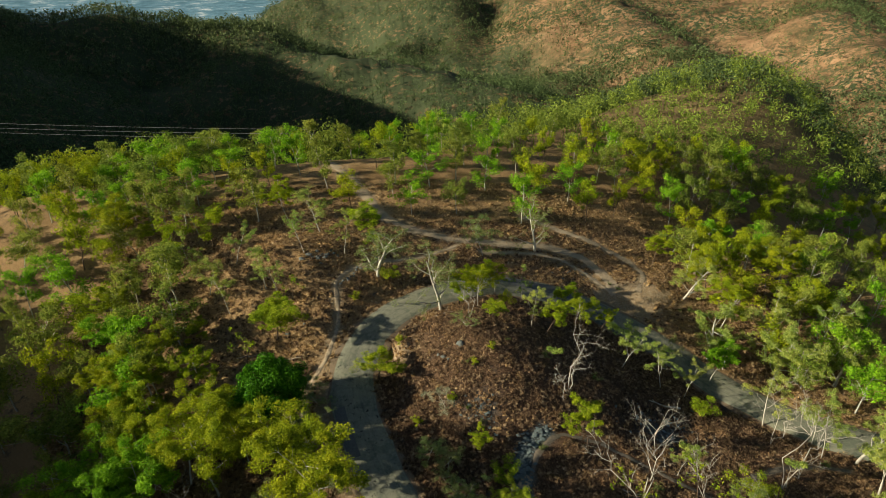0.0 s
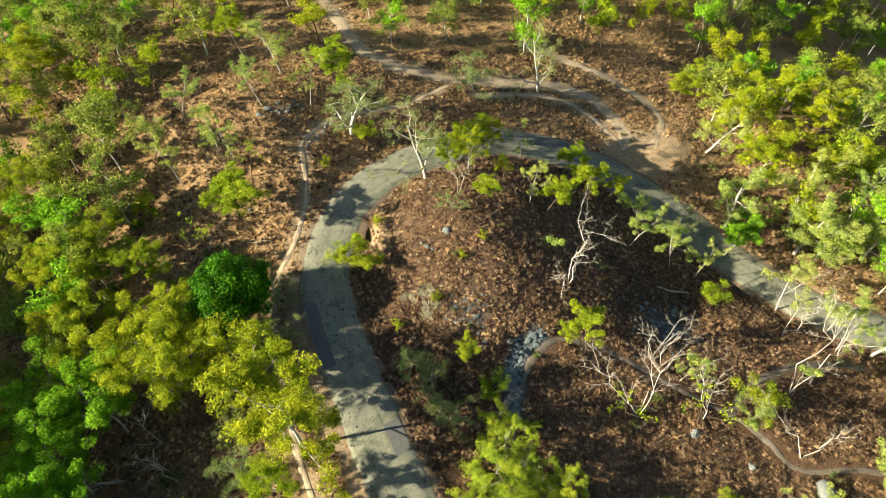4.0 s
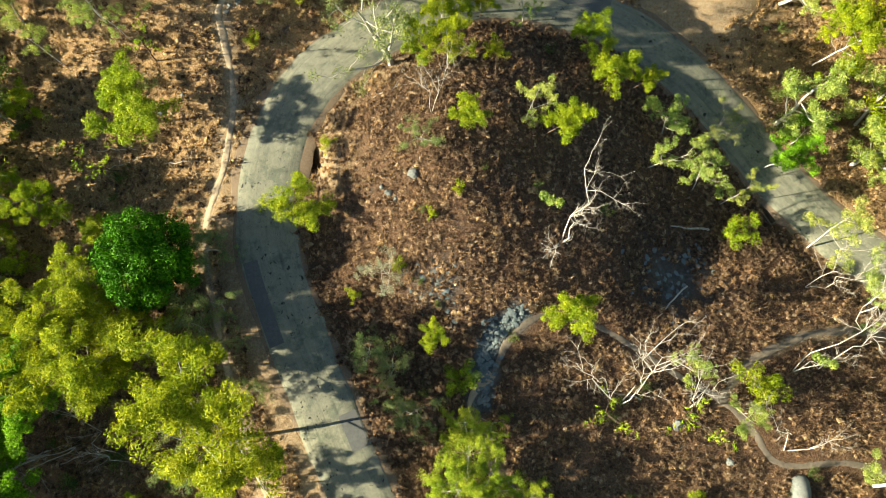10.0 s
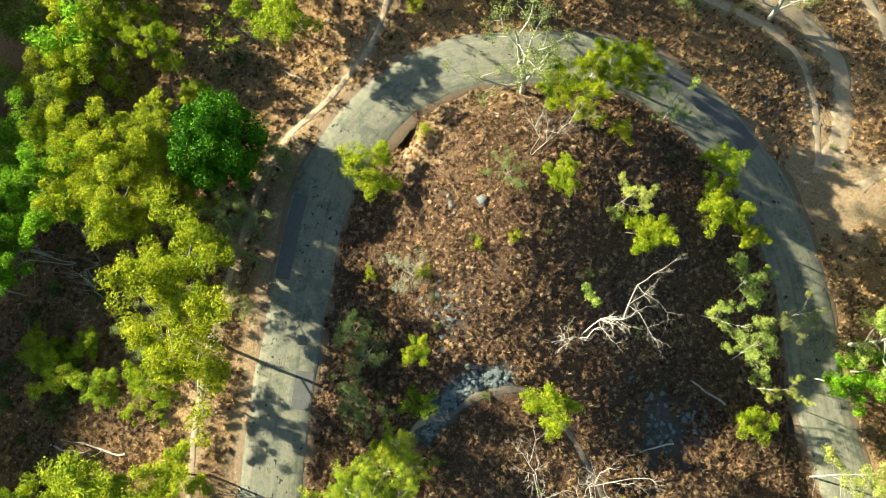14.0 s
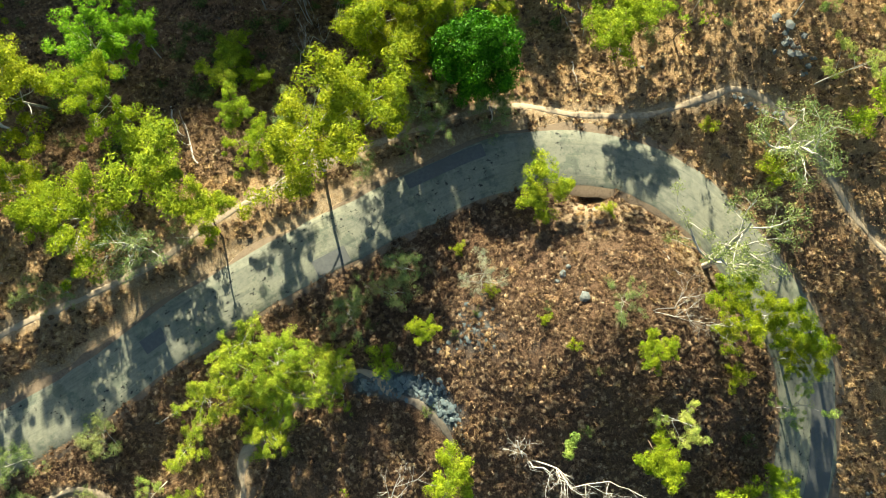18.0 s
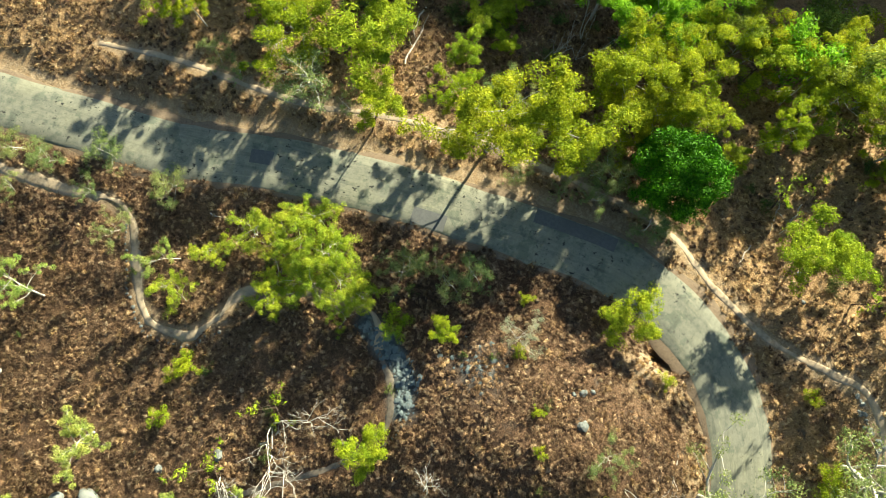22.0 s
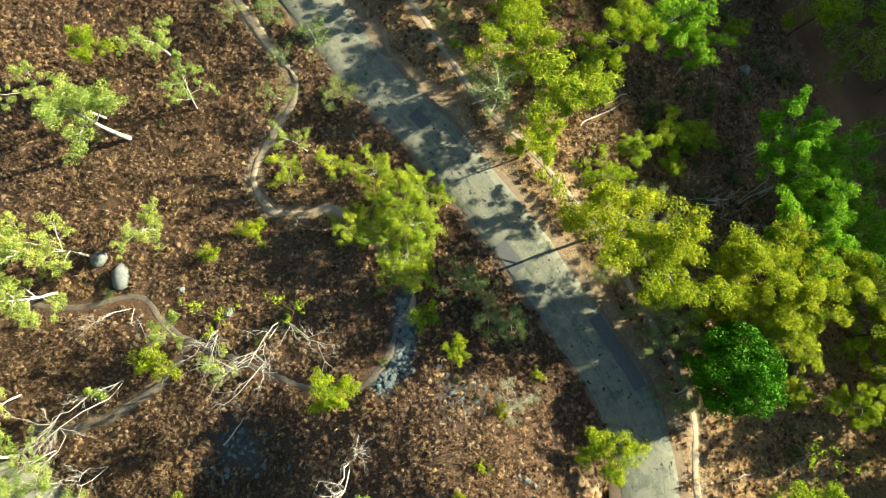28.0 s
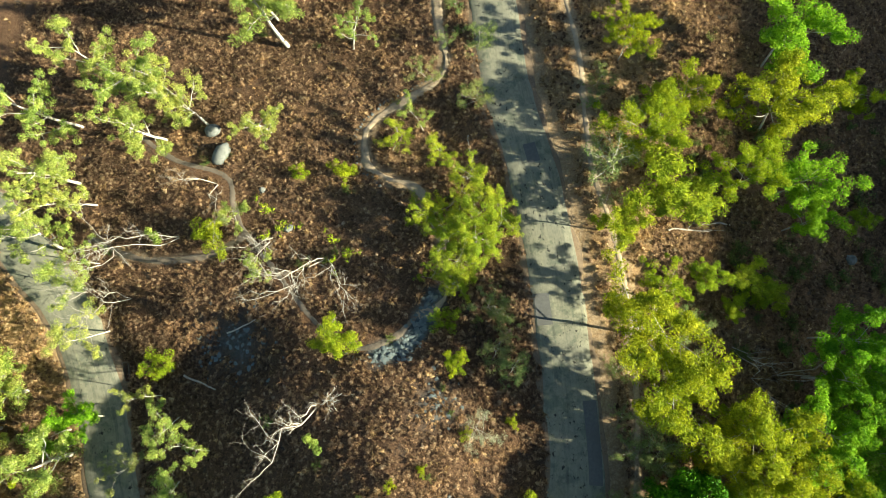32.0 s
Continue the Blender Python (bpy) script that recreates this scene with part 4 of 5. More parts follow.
def woodland():
    rng = np.random.RandomState(77)
    spots = []
    px, py, luck = rng.uniform(-90, 100, 9000), rng.uniform(-45, 112, 9000), rng.uniform(0, 1, 9000)
    near = ((px > -26) & (px < 46) & (py < 56)) | ((px > -44) & (px < 2) & (py < 50)) | ((px < 64) & (px > -52) & (py < -4))
    open_ground = 1.3 * gauss(px, py, -34, 46, 21, 17) + gauss(px, py, -22, 68, 16, 12) + gauss(px, py, 20, 80, 18, 10)
    ok = ~near & off_tracks(px, py, 3.0) & (luck > 0.92 * open_ground) & ((py > -8) | (px < -60))
    for x, y in zip(px[ok], py[ok]):
        gap = 5.2 if x < -45 or x > 45 else 7.4
        if all((x - a) ** 2 + (y - b) ** 2 > gap * gap for a, b in spots):
            spots.append((x, y))
    spots.sort(key=lambda p: math.hypot(p[0] + 10, p[1] + 30))
    for k, (x, y) in enumerate(spots[:300]):
        kind = ("far", "farlime", "far", "farlime", "far", "fargreen")[rng.randint(6)]
        plant(kind, x, y, rng.uniform(8.0, 12.0), rng.uniform(1.9, 3.1))
    return spots[300:]


def scatter_woods(name, label, spots, leaf_n, leaf_size, size, material, seed):
    """Woods too far off to count: leaf clumps and stems in one mesh."""
    rng = np.random.RandomState(seed)
    p = np.array(spots)
    z = land(p[:, 0], p[:, 1])
    n = len(p)
    s = rng.uniform(0.7, 1.3, n) * size
    centres, radii = [], []
    for k in range(3):
        c = np.stack([p[:, 0] + rng.normal(0, 0.3, n) * s, p[:, 1] + rng.normal(0, 0.3, n) * s, z + s * (0.9 + 0.35 * k)], 1)
        centres.append(c)
        radii.append(s * 0.5)
    v, f = leaves(rng, np.concatenate(centres), np.concatenate(radii), n * leaf_n, leaf_size, 0.8)
    base = len(v)
    stem = np.stack([np.stack([p[:, 0] - 0.12, p[:, 1], z - 0.5], 1), np.stack([p[:, 0] + 0.12, p[:, 1], z - 0.5], 1),
                     np.stack([p[:, 0], p[:, 1], z + s * 1.7], 1)], 1).reshape(-1, 3)
    i = base + np.arange(n) * 3
    ob = mesh_object(name, np.concatenate([v, stem]), np.concatenate([f, np.stack([i, i + 1, i + 2], 1)]), material)
    return tagged(ob, label, "woods", kind="stuff")


rest_of_hill = woodland()


def far_spots(seed, count, lo, hi, keep):
    rng, out = np.random.RandomState(seed), []
    while len(out) < count:
        a, d = rng.uniform(-0.95, 0.75, 4000), np.exp(rng.uniform(math.log(lo), math.log(hi), 4000))
        x, y = -14 + np.sin(a + 0.15) * d, -49 + np.cos(a + 0.15) * d
        ok = rng.uniform(0, 1, 4000) < keep(x, y)
        ok &= (near_hill(x, y) > -30) | (d > 230)
        out += list(zip(x[ok], y[ok]))
    return out[:count]


hill_back, taken_ = [], set()
for x_, y_ in far_spots(3, 6000, 120, 290, lambda x, y: np.where((y > 95) | (x > 125) | (x < -100), 1.0, 0.0)):
    cell_ = (int(x_ // 6.8), int(y_ // 6.8))
    if math.hypot(x_, y_) < 330 and cell_ not in taken_:
        taken_.add(cell_)
        hill_back.append((x_, y_))
scatter_woods("hill_woods", "green eucalyptus woods on the crest of the hill", rest_of_hill + hill_back, 130, 0.42, 4.8, LEAF["hill"], 8)


def dry_slope(x, y):
    return np.clip(0.62 + 0.9 * fractal(x, y, 130, 3, 41) - 0.25 * (x + 0.3 * y > 260), 0.14, 1)


scatter_woods("valley_woods", "dull green woods on the slopes across the valley", far_spots(6, 13000, 230, 480, dry_slope), 26, 0.62, 4.2, LEAF["fardark"], 10)
scatter_woods("far_woods", "scattered dull green woods on the far hills", far_spots(4, 48000, 480, 1250, dry_slope), 6, 1.15, 4.4, LEAF["fardark"], 9)


# ---------------------------------------------------------------- grass
def grass(name, label, material, seed, count, box, keep, tall):
    rng = np.random.RandomState(seed)
    x, y = rng.uniform(box[0], box[1], count), rng.uniform(box[2], box[3], count)
    clump = fractal(x, y, 2.2, 3, seed)
    ok = (rng.uniform(-1.7, 0.3, count) < clump) & (rng.uniform(0, 1, count) < keep(x, y))
    d, _ = to_line(x, y, ROAD_LINE)
    ok &= d > ROAD_HALF + 0.35 + 0.75 * value_noise(x / 1.7, y / 1.7, 5)
    ok &= (d > ROAD_HALF + 2.1 + 1.1 * value_noise(x / 1.9, y / 1.9, 15)) | (inside_bend(x, y) > 0.5) | (y > 14) | (x > 5)
    for pts, half in ((SIDE_PATH, 0.8), (FAR_TRACK, 1.6), (TRACK_B, 0.9), (TRACK_C, 1.1), (LOOP_PATH, 0.95), (BRANCH_PATH, 0.8)):
        d, _ = to_line(x, y, pts)
        ok &= d > half * (0.9 + 0.4 * value_noise(x * 1.3, y * 1.3, 6))
    ok &= gauss(x, y, 32.5, 32.5, 7, 4.5) < 0.4 + 0.3 * value_noise(x, y, 2)
    ok &= to_line(x, y, GULLY)[0] > 1.35 + 0.4 * value_noise(x, y, 7)
    ok &= gauss(x, y, 24.2, 1.8, 3.6, 3.2) < 0.5 + 0.4 * value_noise(x, y, 7)
    x, y = x[ok], y[ok]
    z = land(x, y)
    n, blades = len(x), 18
    size = rng.uniform(0.45, 1.0, (n, 1)) + 0.7 * rng.uniform(0, 1, (n, 1)) ** 3
    a = rng.uniform(0, 6.283, (n, blades))
    up = rng.uniform(0.35, 1.3, (n, blades))
    length = tall * size * rng.uniform(0.6, 1.35, (n, blades))
    h, spread = length * np.sin(up), length * np.cos(up) * 1.1
    w = rng.uniform(0.014, 0.04, (n, blades)) * size
    u = rng.uniform(0.0, 0.35, (n, blades))
    mid = np.stack([x, y, z - 0.03], -1)[:, None] + rng.normal(0, 0.10, (n, blades, 3)) * (1, 1, 0.2)
    way = np.stack([np.cos(a) * spread, np.sin(a) * spread, h], -1)
    root, tip = mid + way * u[..., None], mid + way
    turn = rng.uniform(0, 6.283, (n, blades))
    side = np.stack([np.cos(turn) * w, np.sin(turn) * w, rng.normal(0, 0.35, (n, blades)) * w], -1)
    v = np.stack([root - side, root + side, tip], 2).reshape(-1, 3)
    i = np.arange(n * blades) * 3
    f = np.stack([i, i + 1, i + 2], 1)
    ring = np.arange(6) * 1.0472 + rng.uniform(0, 6.283, (n, 1))
    wide = tall * size * rng.uniform(0.3, 0.85, (n, 6))
    foot = np.stack([x[:, None] + np.cos(ring) * wide, y[:, None] + np.sin(ring) * wide, z[:, None] - 0.06 + rng.uniform(0, 0.12, (n, 6))], -1)
    top = np.stack([x + rng.normal(0, 0.08, n), y + rng.normal(0, 0.08, n), z + (tall * size * rng.uniform(0.2, 0.5, (n, 1)))[:, 0]], -1)[:, None]
    heart = np.concatenate([foot, top], 1).reshape(-1, 3)
    c = len(v) + np.arange(n) * 7
    g = np.stack([np.stack([c + k, c + (k + 1) % 6, c + 6], 1) for k in range(6)], 1).reshape(-1, 3)
    return tagged(mesh_object(name, np.concatenate([v, heart]), np.concatenate([f, g]), material), label, "grass", kind="stuff")


M_RED = grass_material("red_brown_grass_blades", (0.055, 0.036, 0.024), (0.155, 0.097, 0.058), (0.31, 0.205, 0.122), (0.54, 0.42, 0.275))
M_GOLD = grass_material("golden_grass_blades", (0.10, 0.06, 0.029), (0.28, 0.178, 0.086), (0.49, 0.345, 0.183), (0.72, 0.57, 0.35))
grass("red_brown_grass", "withered red-brown grass clumps on the slope", M_RED, 51, 120000, (-60, 62, -62, 58), lambda x, y: 1.0 - 0.75 * golden(x, y), 0.42)
grass("golden_grass", "dry golden grass clumps beside road and paths", M_GOLD, 52, 78000, (-62, 66, -62, 74), lambda x, y: 0.1 + 0.9 * golden(x, y), 0.42)


# ---------------------------------------------------------------- rocks, logs and the power line
def rock_mesh(seed, rough=0.22, detail=2, smooth=True, material=M_ROCK):
    bm = bmesh.new()
    bmesh.ops.create_icosphere(bm, subdivisions=detail, radius=1.0)
    off = Vector((seed * 3.7, seed * 1.3, 0))
    for v in bm.verts:
        n = noise.noise(v.co * 1.1 + off) * 1.0 + noise.noise(v.co * 2.6 + off) * 0.4
        v.co *= 1 + rough * n
        v.co.z = max(v.co.z, -0.45)
    me = bpy.data.meshes.new("rock")
    bm.to_mesh(me)
    bm.free()
    me.materials.append(material)
    if smooth:
        me.polygons.foreach_set("use_smooth", [True] * len(me.polygons))
    return me


ROCKS = [rock_mesh(k + 1) for k in range(5)]
STONES = [rock_mesh(k + 20, 0.5, 1, False) for k in range(5)]
SLABS = [rock_mesh(k + 60, 0.6, 1, False, M_SLAB) for k in range(5)]
CRAGS = [rock_mesh(k + 40, 0.5, 2, False) for k in range(5)]


def rock(name, label, x, y, size, mesh, spin=0.0, flat=0.7, category="rock", group="", parent=None):
    ob = new(name, mesh)
    x, y = (float(c) for c in sightline(x, y))
    z = float(land(np.array([x]), np.array([y]))[0])
    ob.parent = parent
    ob.matrix_basis = Matrix.Translation((x, y, z + 0.04 * size)) @ Matrix.Rotation(spin, 4, 'Z') @ Matrix.Diagonal((size, size * 0.8, size * flat, 1))
    return ob if parent else tagged(ob, label, category, group)


tagged(rock("boulder", "", 30.7, -20.2, 1.0, ROCKS[0], 1.25), "large smooth grey boulder in the grass", "boulder", "paired boulders").scale = (1.65, 1.0, 1.0)
rock("boulder", "smaller grey boulder beside the large one", 32.6, -22.9, 1.0, ROCKS[1], 0.8, 0.85, "boulder", "paired boulders")
rock("rock", "pale pointed rock in red-brown grass", -2.0, 15.2, 0.55, CRAGS[2], 0.4, 0.8)
for k_, (x_, y_, s_) in enumerate(((-4.6, 13.7, 0.4), (-4.0, 13.0, 0.3), (-5.2, 14.4, 0.28), (20.2, -12.4, 0.6), (-49.8, -23.3, 0.8), (-47.9, -45, 0.9), (24.5, -16.5, 0.5),
                                   (26.7, 4.6, 0.3), (22.0, 5.0, 0.35), (-31, 12, 0.4), (-27, 26, 0.35), (-24.5, 27.5, 0.3))):
    rock("rock", "grey rock half sunk in dry grass", x_, y_, s_, CRAGS[k_ % 5], k_ * 1.3, 0.65)
rng_ = np.random.RandomState(9)


def rock_heap(name, label, spots, kinds=STONES, flat=0.5):
    heap = new(name)
    tagged(heap, label, "rocks")
    for k, (x, y, s) in enumerate(spots):
        rock("stone", "", x, y, s, kinds[k % 5], k * 0.9, flat, parent=heap)


rock_heap("rock_pile", "pile of pale rocks on the golden slope", [(-22.2 + rng_.normal(0, 1.3), 45.3 + rng_.normal(0, 0.9), rng_.uniform(0.25, 0.6)) for _ in range(26)])
rock_heap("stone_edging", "row of stones along the bend of the path", [(-18.6 + 0.19 * k + rng_.normal(0, 0.25), 36.0 + 0.24 * k + rng_.normal(0, 0.25), rng_.uniform(0.16, 0.38)) for k in range(20)])
edge_ = smooth_line([(3.6, -1.2), (5.0, 0.0), (7.0, 0.9), (8.8, 1.0), (10.4, 0.5)], 0.38)
rock_heap("stone_edging", "neat row of small stones holding the trail", [(x_, y_, rng_.uniform(0.13, 0.22)) for x_, y_ in edge_])
edge_ = smooth_line([(7.0, -34.3), (9.8, -32.2), (13.3, -29), (14.8, -25.4), (13.6, -21.6), (10.6, -19.6)], 0.5)
rock_heap("stone_edging", "pale stones along the outside of the trail loop", [(x_ + rng_.normal(0, 0.1), y_ + rng_.normal(0, 0.1), rng_.uniform(0.13, 0.26)) for x_, y_ in edge_])
gully_ = smooth_line(GULLY, 0.16)
rock_heap("gully_rocks", "blue-grey stone slabs paving the small dry gully", [(x_ + rng_.normal(0, 0.65), y_ + rng_.normal(0, 0.65), rng_.uniform(0.12, 0.34)) for x_, y_ in gully_ for _ in range(4)], SLABS, 0.22)
rock_heap("gully_rocks", "dark grey rocks round the washed-out hollow", [(24.2 + rng_.normal(0, 2.4), 2.0 + rng_.normal(0, 2.2), rng_.uniform(0.12, 0.4)) for _ in range(70)], SLABS, 0.25)
rock_heap("rock_outcrop", "flat grey outcrop below the pale shrub", [(-0.9 + rng_.normal(0, 1.2), 4.0 + rng_.normal(0, 1.4), rng_.uniform(0.12, 0.35)) for _ in range(34)], SLABS, 0.25)
rock_heap("loose_rocks", "loose rocks on the bank above the bend", [(rng_.uniform(20, 29), rng_.uniform(38, 42), rng_.uniform(0.1, 0.32)) for _ in range(30)])


def log(label, ax, ay, bx, by, girth, seed, forks=2):
    rng = np.random.RandomState(seed)
    a, b = np.array(sightline(ax, ay)), np.array(sightline(bx, by))
    base = (a + b) / 2
    z0 = float(land(np.array([base[0]]), np.array([base[1]]))[0])
    t = np.linspace(0, 1, 8)[:, None]
    xy = a + (b - a) * t + rng.normal(0, 0.09, (8, 2))
    z = land(xy[:, 0], xy[:, 1]) + girth * 0.6
    pts = np.concatenate([xy - base, (z - z0)[:, None]], 1)
    wood = Bits()
    wood.add(*tube(pts, np.linspace(girth, girth * 0.45, 8), 7))
    root = new("fallen_log")
    root.location = (base[0], base[1], z0)
    tagged(root, label, "log", "fallen logs")
    trunk = new("trunk", wood.mesh("trunk", M_DEAD))
    trunk.parent = root
    for k in range(forks):
        p = pts[3 + 2 * k]
        way = (pts[-1] - pts[0]) / np.linalg.norm(pts[-1] - pts[0]) + rng.normal(0, 0.5, 3)
        way[2] = abs(way[2]) * 0.4 + 0.1
        bits = Bits()
        bits.add(*tube(bend(rng, p, way / np.linalg.norm(way), 1.2, 4, 0.25), np.linspace(girth * 0.45, girth * 0.15, 5), 5))
        br = new("branch", bits.mesh("branch", M_DEAD))
        br.parent = root


for k_, (x0_, y0_, x1_, y1_, g_) in enumerate(((-23.5, -20.4, -29.5, -21.6, 0.12), (27.9, 6.4, 23.9, 7.3, 0.16), (24.6, 0.9, 20.4, -2.0, 0.11), (1.3, -27.5, 0.2, -24.0, 0.07),
                                               (-31.4, -22.9, -27.6, -22.0, 0.12), (-34.2, -42.2, -30.1, -37.8, 0.2), (-33.8, 21.4, -30.2, 21.6, 0.09), (-34.3, 23.4, -30.0, 22.8, 0.07),
                                               (-48.4, -8.1, -41.1, -6.0, 0.13), (-27.0, 20.5, -23.6, 20.3, 0.08), (17, -9.5, 13.2, -8, 0.09), (-5.0, 24.0, -1.5, 25.2, 0.06))):
    log("bleached fallen log lying in dry grass", x0_, y0_, x1_, y1_, g_, 200 + k_, 2 if k_ % 2 else 3)


def power_pole(x, y, height):
    z = float(land(np.array([x]), np.array([y]))[0])
    root = new("power_pole")
    root.location = (x, y, z)
    tagged(root, "tall grey power pole on the hill crest", "power pole")
    bits = Bits()
    bits.add(*tube([(0, 0, -0.6), (0, 0, height * 0.5), (0, 0, height)], [0.17, 0.14, 0.11], 8))
    new("post", bits.mesh("post", M_DARKBARK)).parent = root
    tops = []
    for d in (0.5, 1.7, 2.9):
        arm = Bits()
        arm.add(*tube([(0, -0.55, height - d), (0, 0.55, height - d)], [0.06, 0.06], 4))
        crossarm = new("crossarm", arm.mesh("crossarm", M_STEEL))
        crossarm.parent = root
        ins = Bits()
        ins.add(*tube([(0, -0.5, height - d + 0.04), (0, -0.5, height - d + 0.2), (0, -0.5, height - d + 0.3)], [0.05, 0.07, 0.03], 6))
        new("insulator", ins.mesh("insulator", M_ROCK)).parent = crossarm
        tops.append((x, y - 0.5, z + height - d + 0.3))
    return tops


pole_a, pole_b = power_pole(-24, 96, 9.0), power_pole(-270, 133, 12.0)
for a_, b_ in zip(pole_a, pole_b):
    t_ = np.linspace(0, 1, 25)[:, None]
    line_ = np.array(a_) + (np.array(b_) - np.array(a_)) * t_
    line_[:, 2] -= 3.0 * 4 * t_[:, 0] * (1 - t_[:, 0])
    bits_ = Bits()
    bits_.add(*tube(line_, np.full(25, 0.028), 4))
    tagged(new("power_line", bits_.mesh("power_line", M_STEEL)), "thin sagging power line strung from the pole", "power line", "power lines")


# ---------------------------------------------------------------- road repairs
def road_patch(x, y, length, c0, c1, label):
    """A darker repair laid on the road: its middle, its length along the road, and its edges across it (-1 to 1)."""
    run = np.concatenate([[0], np.cumsum(np.linalg.norm(np.diff(ROAD_LINE, axis=0), axis=1))])
    s0 = run[np.argmin(np.hypot(ROAD_LINE[:, 0] - x, ROAD_LINE[:, 1] - y))]
    s = np.linspace(s0 - length / 2, s0 + length / 2, max(4, int(length / 0.5)))
    line = np.stack([np.interp(s, run, ROAD_LINE[:, 0]), np.interp(s, run, ROAD_LINE[:, 1])], 1)
    lev = np.interp(s, run, ROAD_Z)
    tang = np.gradient(line, axis=0)
    tang /= np.linalg.norm(tang, axis=1)[:, None]
    side = np.stack([-tang[:, 1], tang[:, 0]], 1)
    cols, m = np.linspace(c0, c1, 7), 7
    v = np.array([(*(p + q * c * ROAD_HALF), z + np.interp(abs(c), (0, 0.5, 1), (0.06, 0.045, 0.0)) + 0.012) for p, q, z in zip(line, side, lev) for c in cols])
    a = (np.arange(len(line) - 1)[:, None] * m + np.arange(m - 1)).ravel()
    ob = mesh_object("road_patch", v, np.stack([a, a + m, a + m + 1, a + 1], 1), M_PATCH)
    return tagged(ob, label, "road patch", kind="structure")


road_patch(-11.2, -8.6, 3.6, -0.97, -0.35, "square dark asphalt repair at the road edge")
road_patch(-8.0, -28.0, 2.4, -0.1, 0.45, "small dark asphalt repair in the road")
road_patch(-16.9, 5.5, 8.5, 0.45, 0.98, "long dark asphalt strip along the road edge")
road_patch(17.0, 33.8, 12.0, 0.1, 0.92, "long dark asphalt strip round the bend")


# ---------------------------------------------------------------- drain beside the lower road
def roadside_drain(x, y, turn, length=2.4, width=0.75, deep=1.3):
    """A concrete trough let into the verge, open at the top."""
    z = float(land(np.array([x]), np.array([y]))[0])
    root = tagged(new("drain"), "open concrete drain let into the road verge", "drain")
    root.matrix_basis = Matrix.Translation((x, y, z + 1.05)) @ Matrix.Rotation(turn, 4, 'Z')
    for name, (cx, cy), (sx, sy) in (("wall", (0, width / 2), (length, 0.14)), ("wall", (0, -width / 2), (length, 0.14)),
                                     ("end_wall", (length / 2, 0), (0.14, width - 0.14)), ("end_wall", (-length / 2, 0), (0.14, width - 0.14))):
        bm = bmesh.new()
        bmesh.ops.create_cube(bm, size=1.0)
        bmesh.ops.scale(bm, vec=(sx, sy, deep), verts=bm.verts)
        bmesh.ops.translate(bm, vec=(cx, cy, 0.06 - deep / 2), verts=bm.verts)
        bmesh.ops.bevel(bm, geom=bm.edges[:], offset=0.02, segments=1, affect='EDGES')
        me = bpy.data.meshes.new(name)
        bm.to_mesh(me)
        bm.free()
        me.materials.append(M_TRAIL)
        new(name, me).parent = root


roadside_drain(36.9, 7.7, 1.97)


# ---------------------------------------------------------------- dead trees
def snag(x, y, limbs, girth, seed, label, tuft=None):
    """A leafless tree: one crooked limb to each place (east, north, up) from its foot, with branches and twigs."""
    rng = np.random.RandomState(seed)
    wood = Bits()
    fx, fy = (float(c) for c in sightline(x, y))

    def crook(a, b, r0, level):
        a, b = np.array(a, float), np.array(b, float)
        n = 7 if level == 0 else 5
        size = np.linalg.norm(b - a)
        t = np.linspace(0, 1, n)[:, None]
        pts = a + (b - a) * t + rng.normal(0, 0.075 * size / (1 + 0.3 * level), (n, 3)) * np.sin(math.pi * t)
        pts[:, 2] += 0.12 * size * np.sin(math.pi * t[:, 0])
        wood.add(*tube(pts, np.linspace(r0, r0 * 0.4, n), 6 if level == 0 else 4))
        if level < 3:
            for k in range((7, 5, 4)[level]):
                i = rng.randint(1 + (level == 0), n)
                way = (b - a) / size + rng.normal(0, 0.75, 3) * (1, 1, 0.6)
                way /= np.linalg.norm(way)
                crook(pts[i], pts[i] + way * size * rng.uniform(0.25, 0.5), r0 * (0.55 - 0.03 * i), level + 1)

    crown = []
    for e, nn, u in limbs:
        crook((0, 0, -0.3), (e - x, nn - y, u), 1.2 * girth * rng.uniform(0.75, 1.0), 0)
        crown.append((e - x, nn - y, u))
    root = new("dead_tree")
    root.location = (fx, fy, float(land(np.array([fx]), np.array([fy]))[0]))
    new("trunk", wood.mesh("trunk", M_DEAD)).parent = root
    if tuft:
        v, f = leaves(rng, np.array([tuft, (tuft[0] + 0.7, tuft[1] - 0.4, tuft[2] + 0.3), (tuft[0] - 0.5, tuft[1] + 0.5, tuft[2])]), np.array([0.6, 0.5, 0.5]), 900, 0.11)
        new("foliage", leaf_mesh("foliage", v, f, LEAF["gum"])).parent = root
    tagged(root, label, "dead tree", "dead trees")


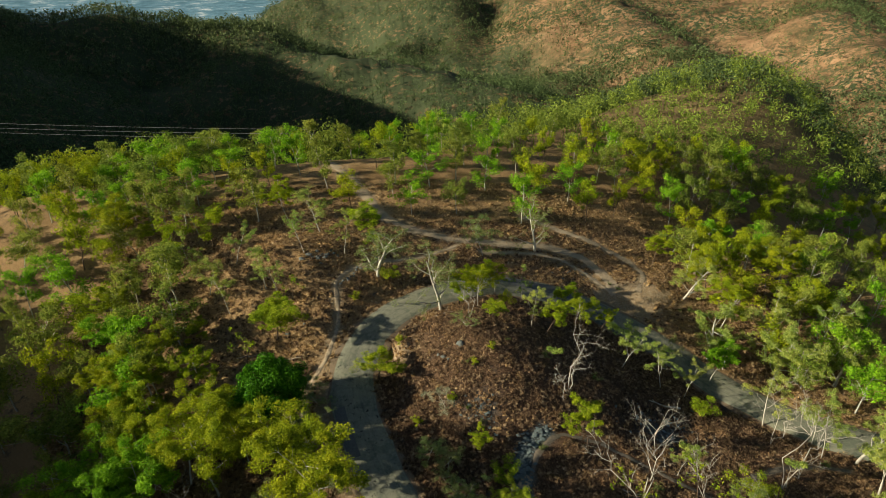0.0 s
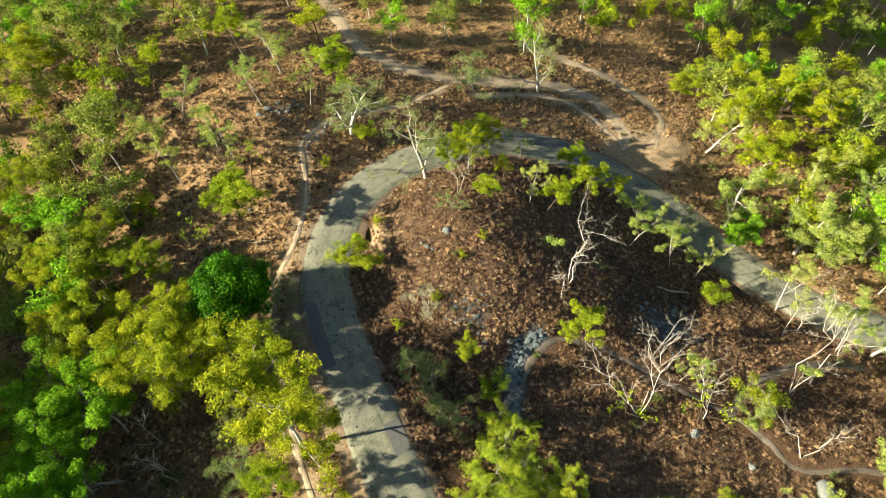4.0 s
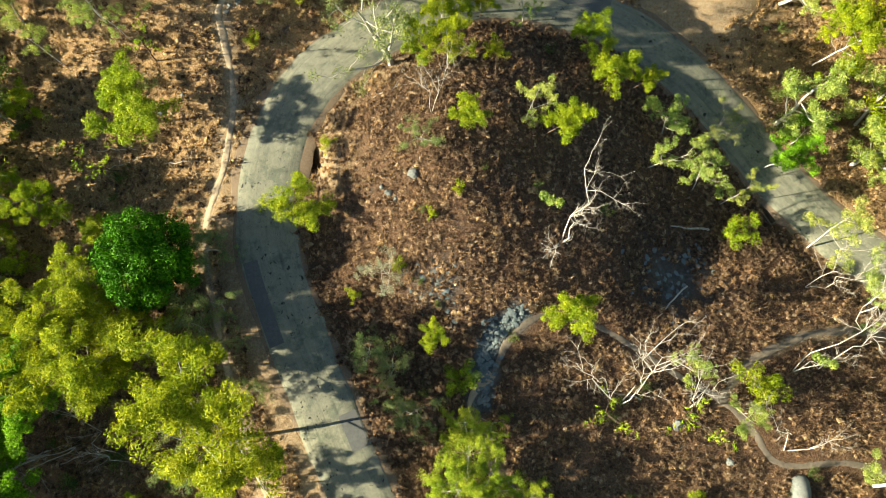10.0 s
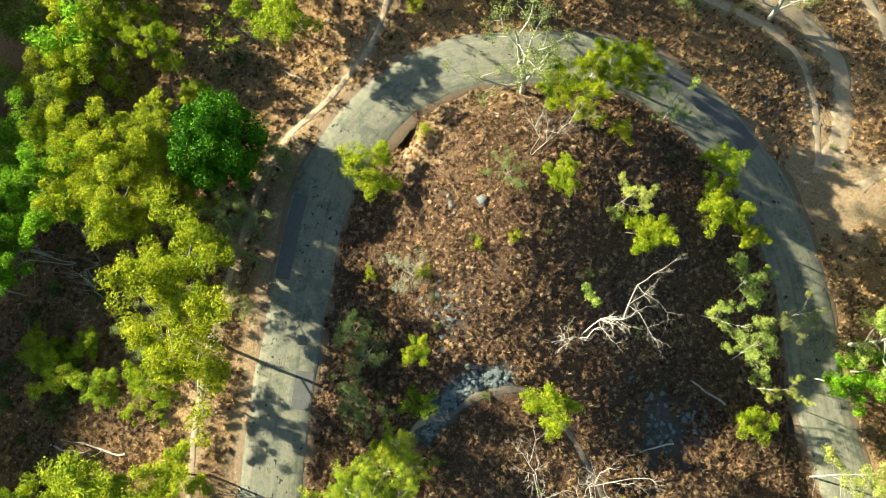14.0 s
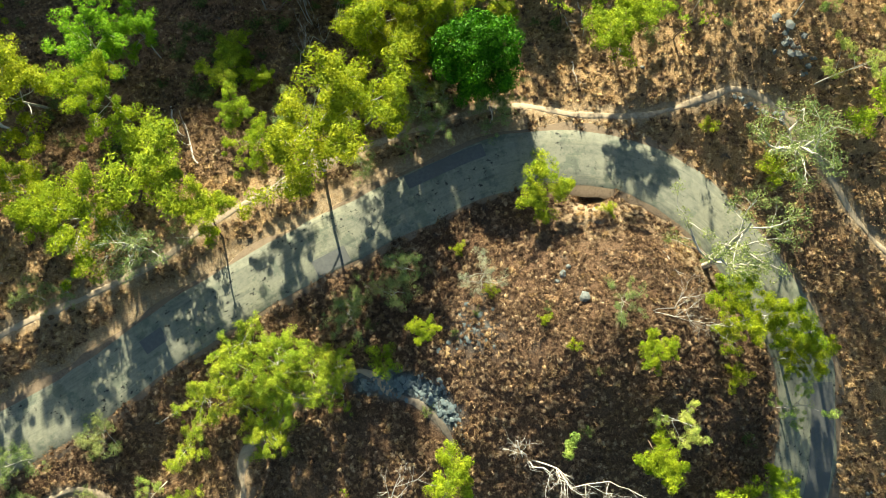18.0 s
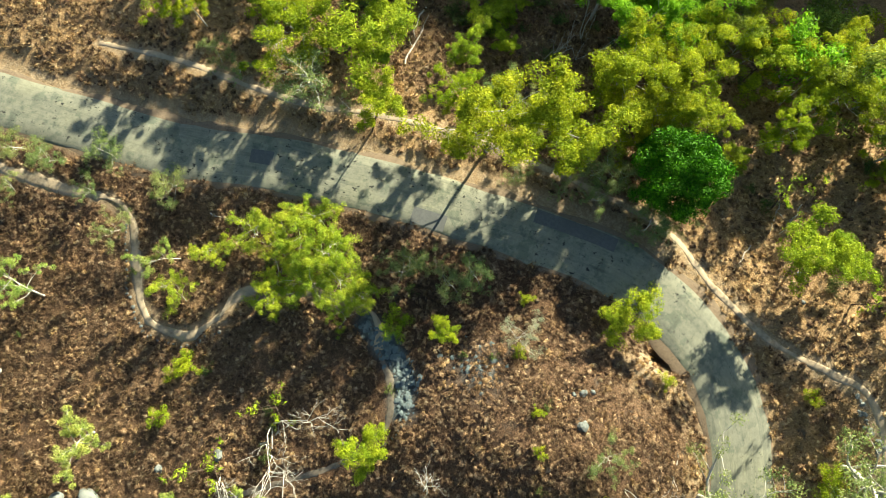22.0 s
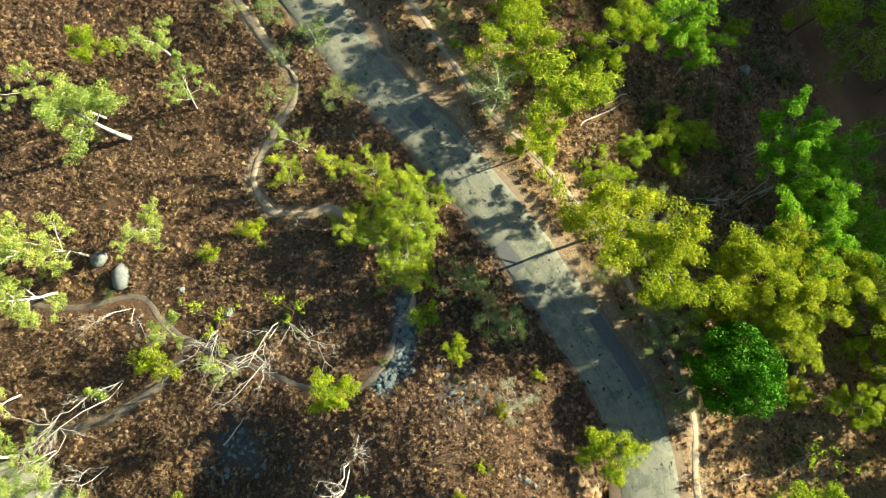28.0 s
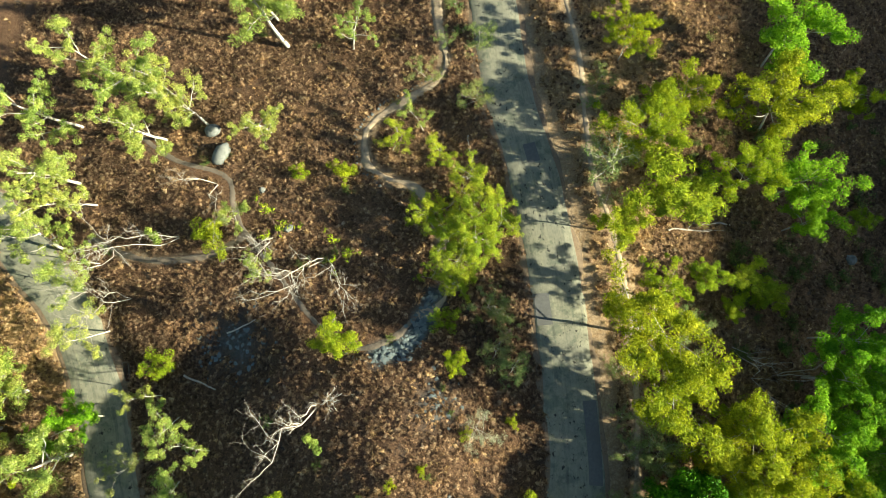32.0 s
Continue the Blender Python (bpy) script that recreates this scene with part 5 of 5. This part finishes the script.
snag(12.0, 6.7, [(14.6, 13.0, 5.4), (13.8, 9.0, 3.2), (9.6, 5.8, 3.5)], 0.070, 301, "bleached dead tree leaning far over red-brown grass", (-1.2, 3.4, 4.2))
snag(14.8, -9.8, [(19.2, -3.6, 5.0), (10.5, -5.0, 4.0), (17.5, -5.5, 6.5)], 0.066, 302, "bare white dead tree forking beside the trail")
snag(21.6, -11.1, [(21.4, -6.3, 5.0), (23.0, -8.5, 4.5)], 0.049, 303, "thin dead tree with one tuft of leaves", (-0.2, 4.6, 4.8))
snag(32.8, -9.2, [(39.0, -5.9, 4.5), (37.6, -3.6, 5.5), (36.0, -8.0, 3.0)], 0.070, 304, "large bleached dead tree over the faint trail", (1.5, 1.0, 3.0))
snag(30.2, -16.5, [(33.6, -15.4, 2.6), (27.6, -12.0, 3.2)], 0.054, 305, "low bleached dead tree near the boulders")
snag(0.7, 21.4, [(2.9, 24.6, 3.4), (0.2, 24.8, 2.6)], 0.038, 306, "small grey leafless tree on the slope")
snag(36.6, -1.0, [(37.4, 2.0, 6.5), (39.0, -0.5, 5.0)], 0.043, 307, "dense grey leafless tree beside the lower road")
snag(-33.0, -8.6, [(-36.4, -3.0, 4.0), (-35.5, -6.5, 3.0)], 0.043, 308, "dry leafless tree in the shaded woodland")
snag(-39.5, -6.4, [(-45.5, -6.8, 3.5), (-43.5, -9.0, 3.0)], 0.049, 309, "dry leaning dead tree in the shaded woodland")


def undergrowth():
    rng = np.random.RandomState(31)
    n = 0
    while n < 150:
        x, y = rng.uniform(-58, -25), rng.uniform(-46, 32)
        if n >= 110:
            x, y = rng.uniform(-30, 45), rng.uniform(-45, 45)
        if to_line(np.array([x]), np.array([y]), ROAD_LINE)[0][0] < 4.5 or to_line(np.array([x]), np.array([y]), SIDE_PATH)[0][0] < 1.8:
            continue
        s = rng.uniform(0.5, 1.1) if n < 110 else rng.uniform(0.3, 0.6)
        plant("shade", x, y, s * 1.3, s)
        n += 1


undergrowth()

for forms_ in KINDS.values():
    for r_, *_ in forms_:
        if r_.location.length == 0:
            for o_ in (*r_.children_recursive, r_):
                bpy.data.objects.remove(o_)
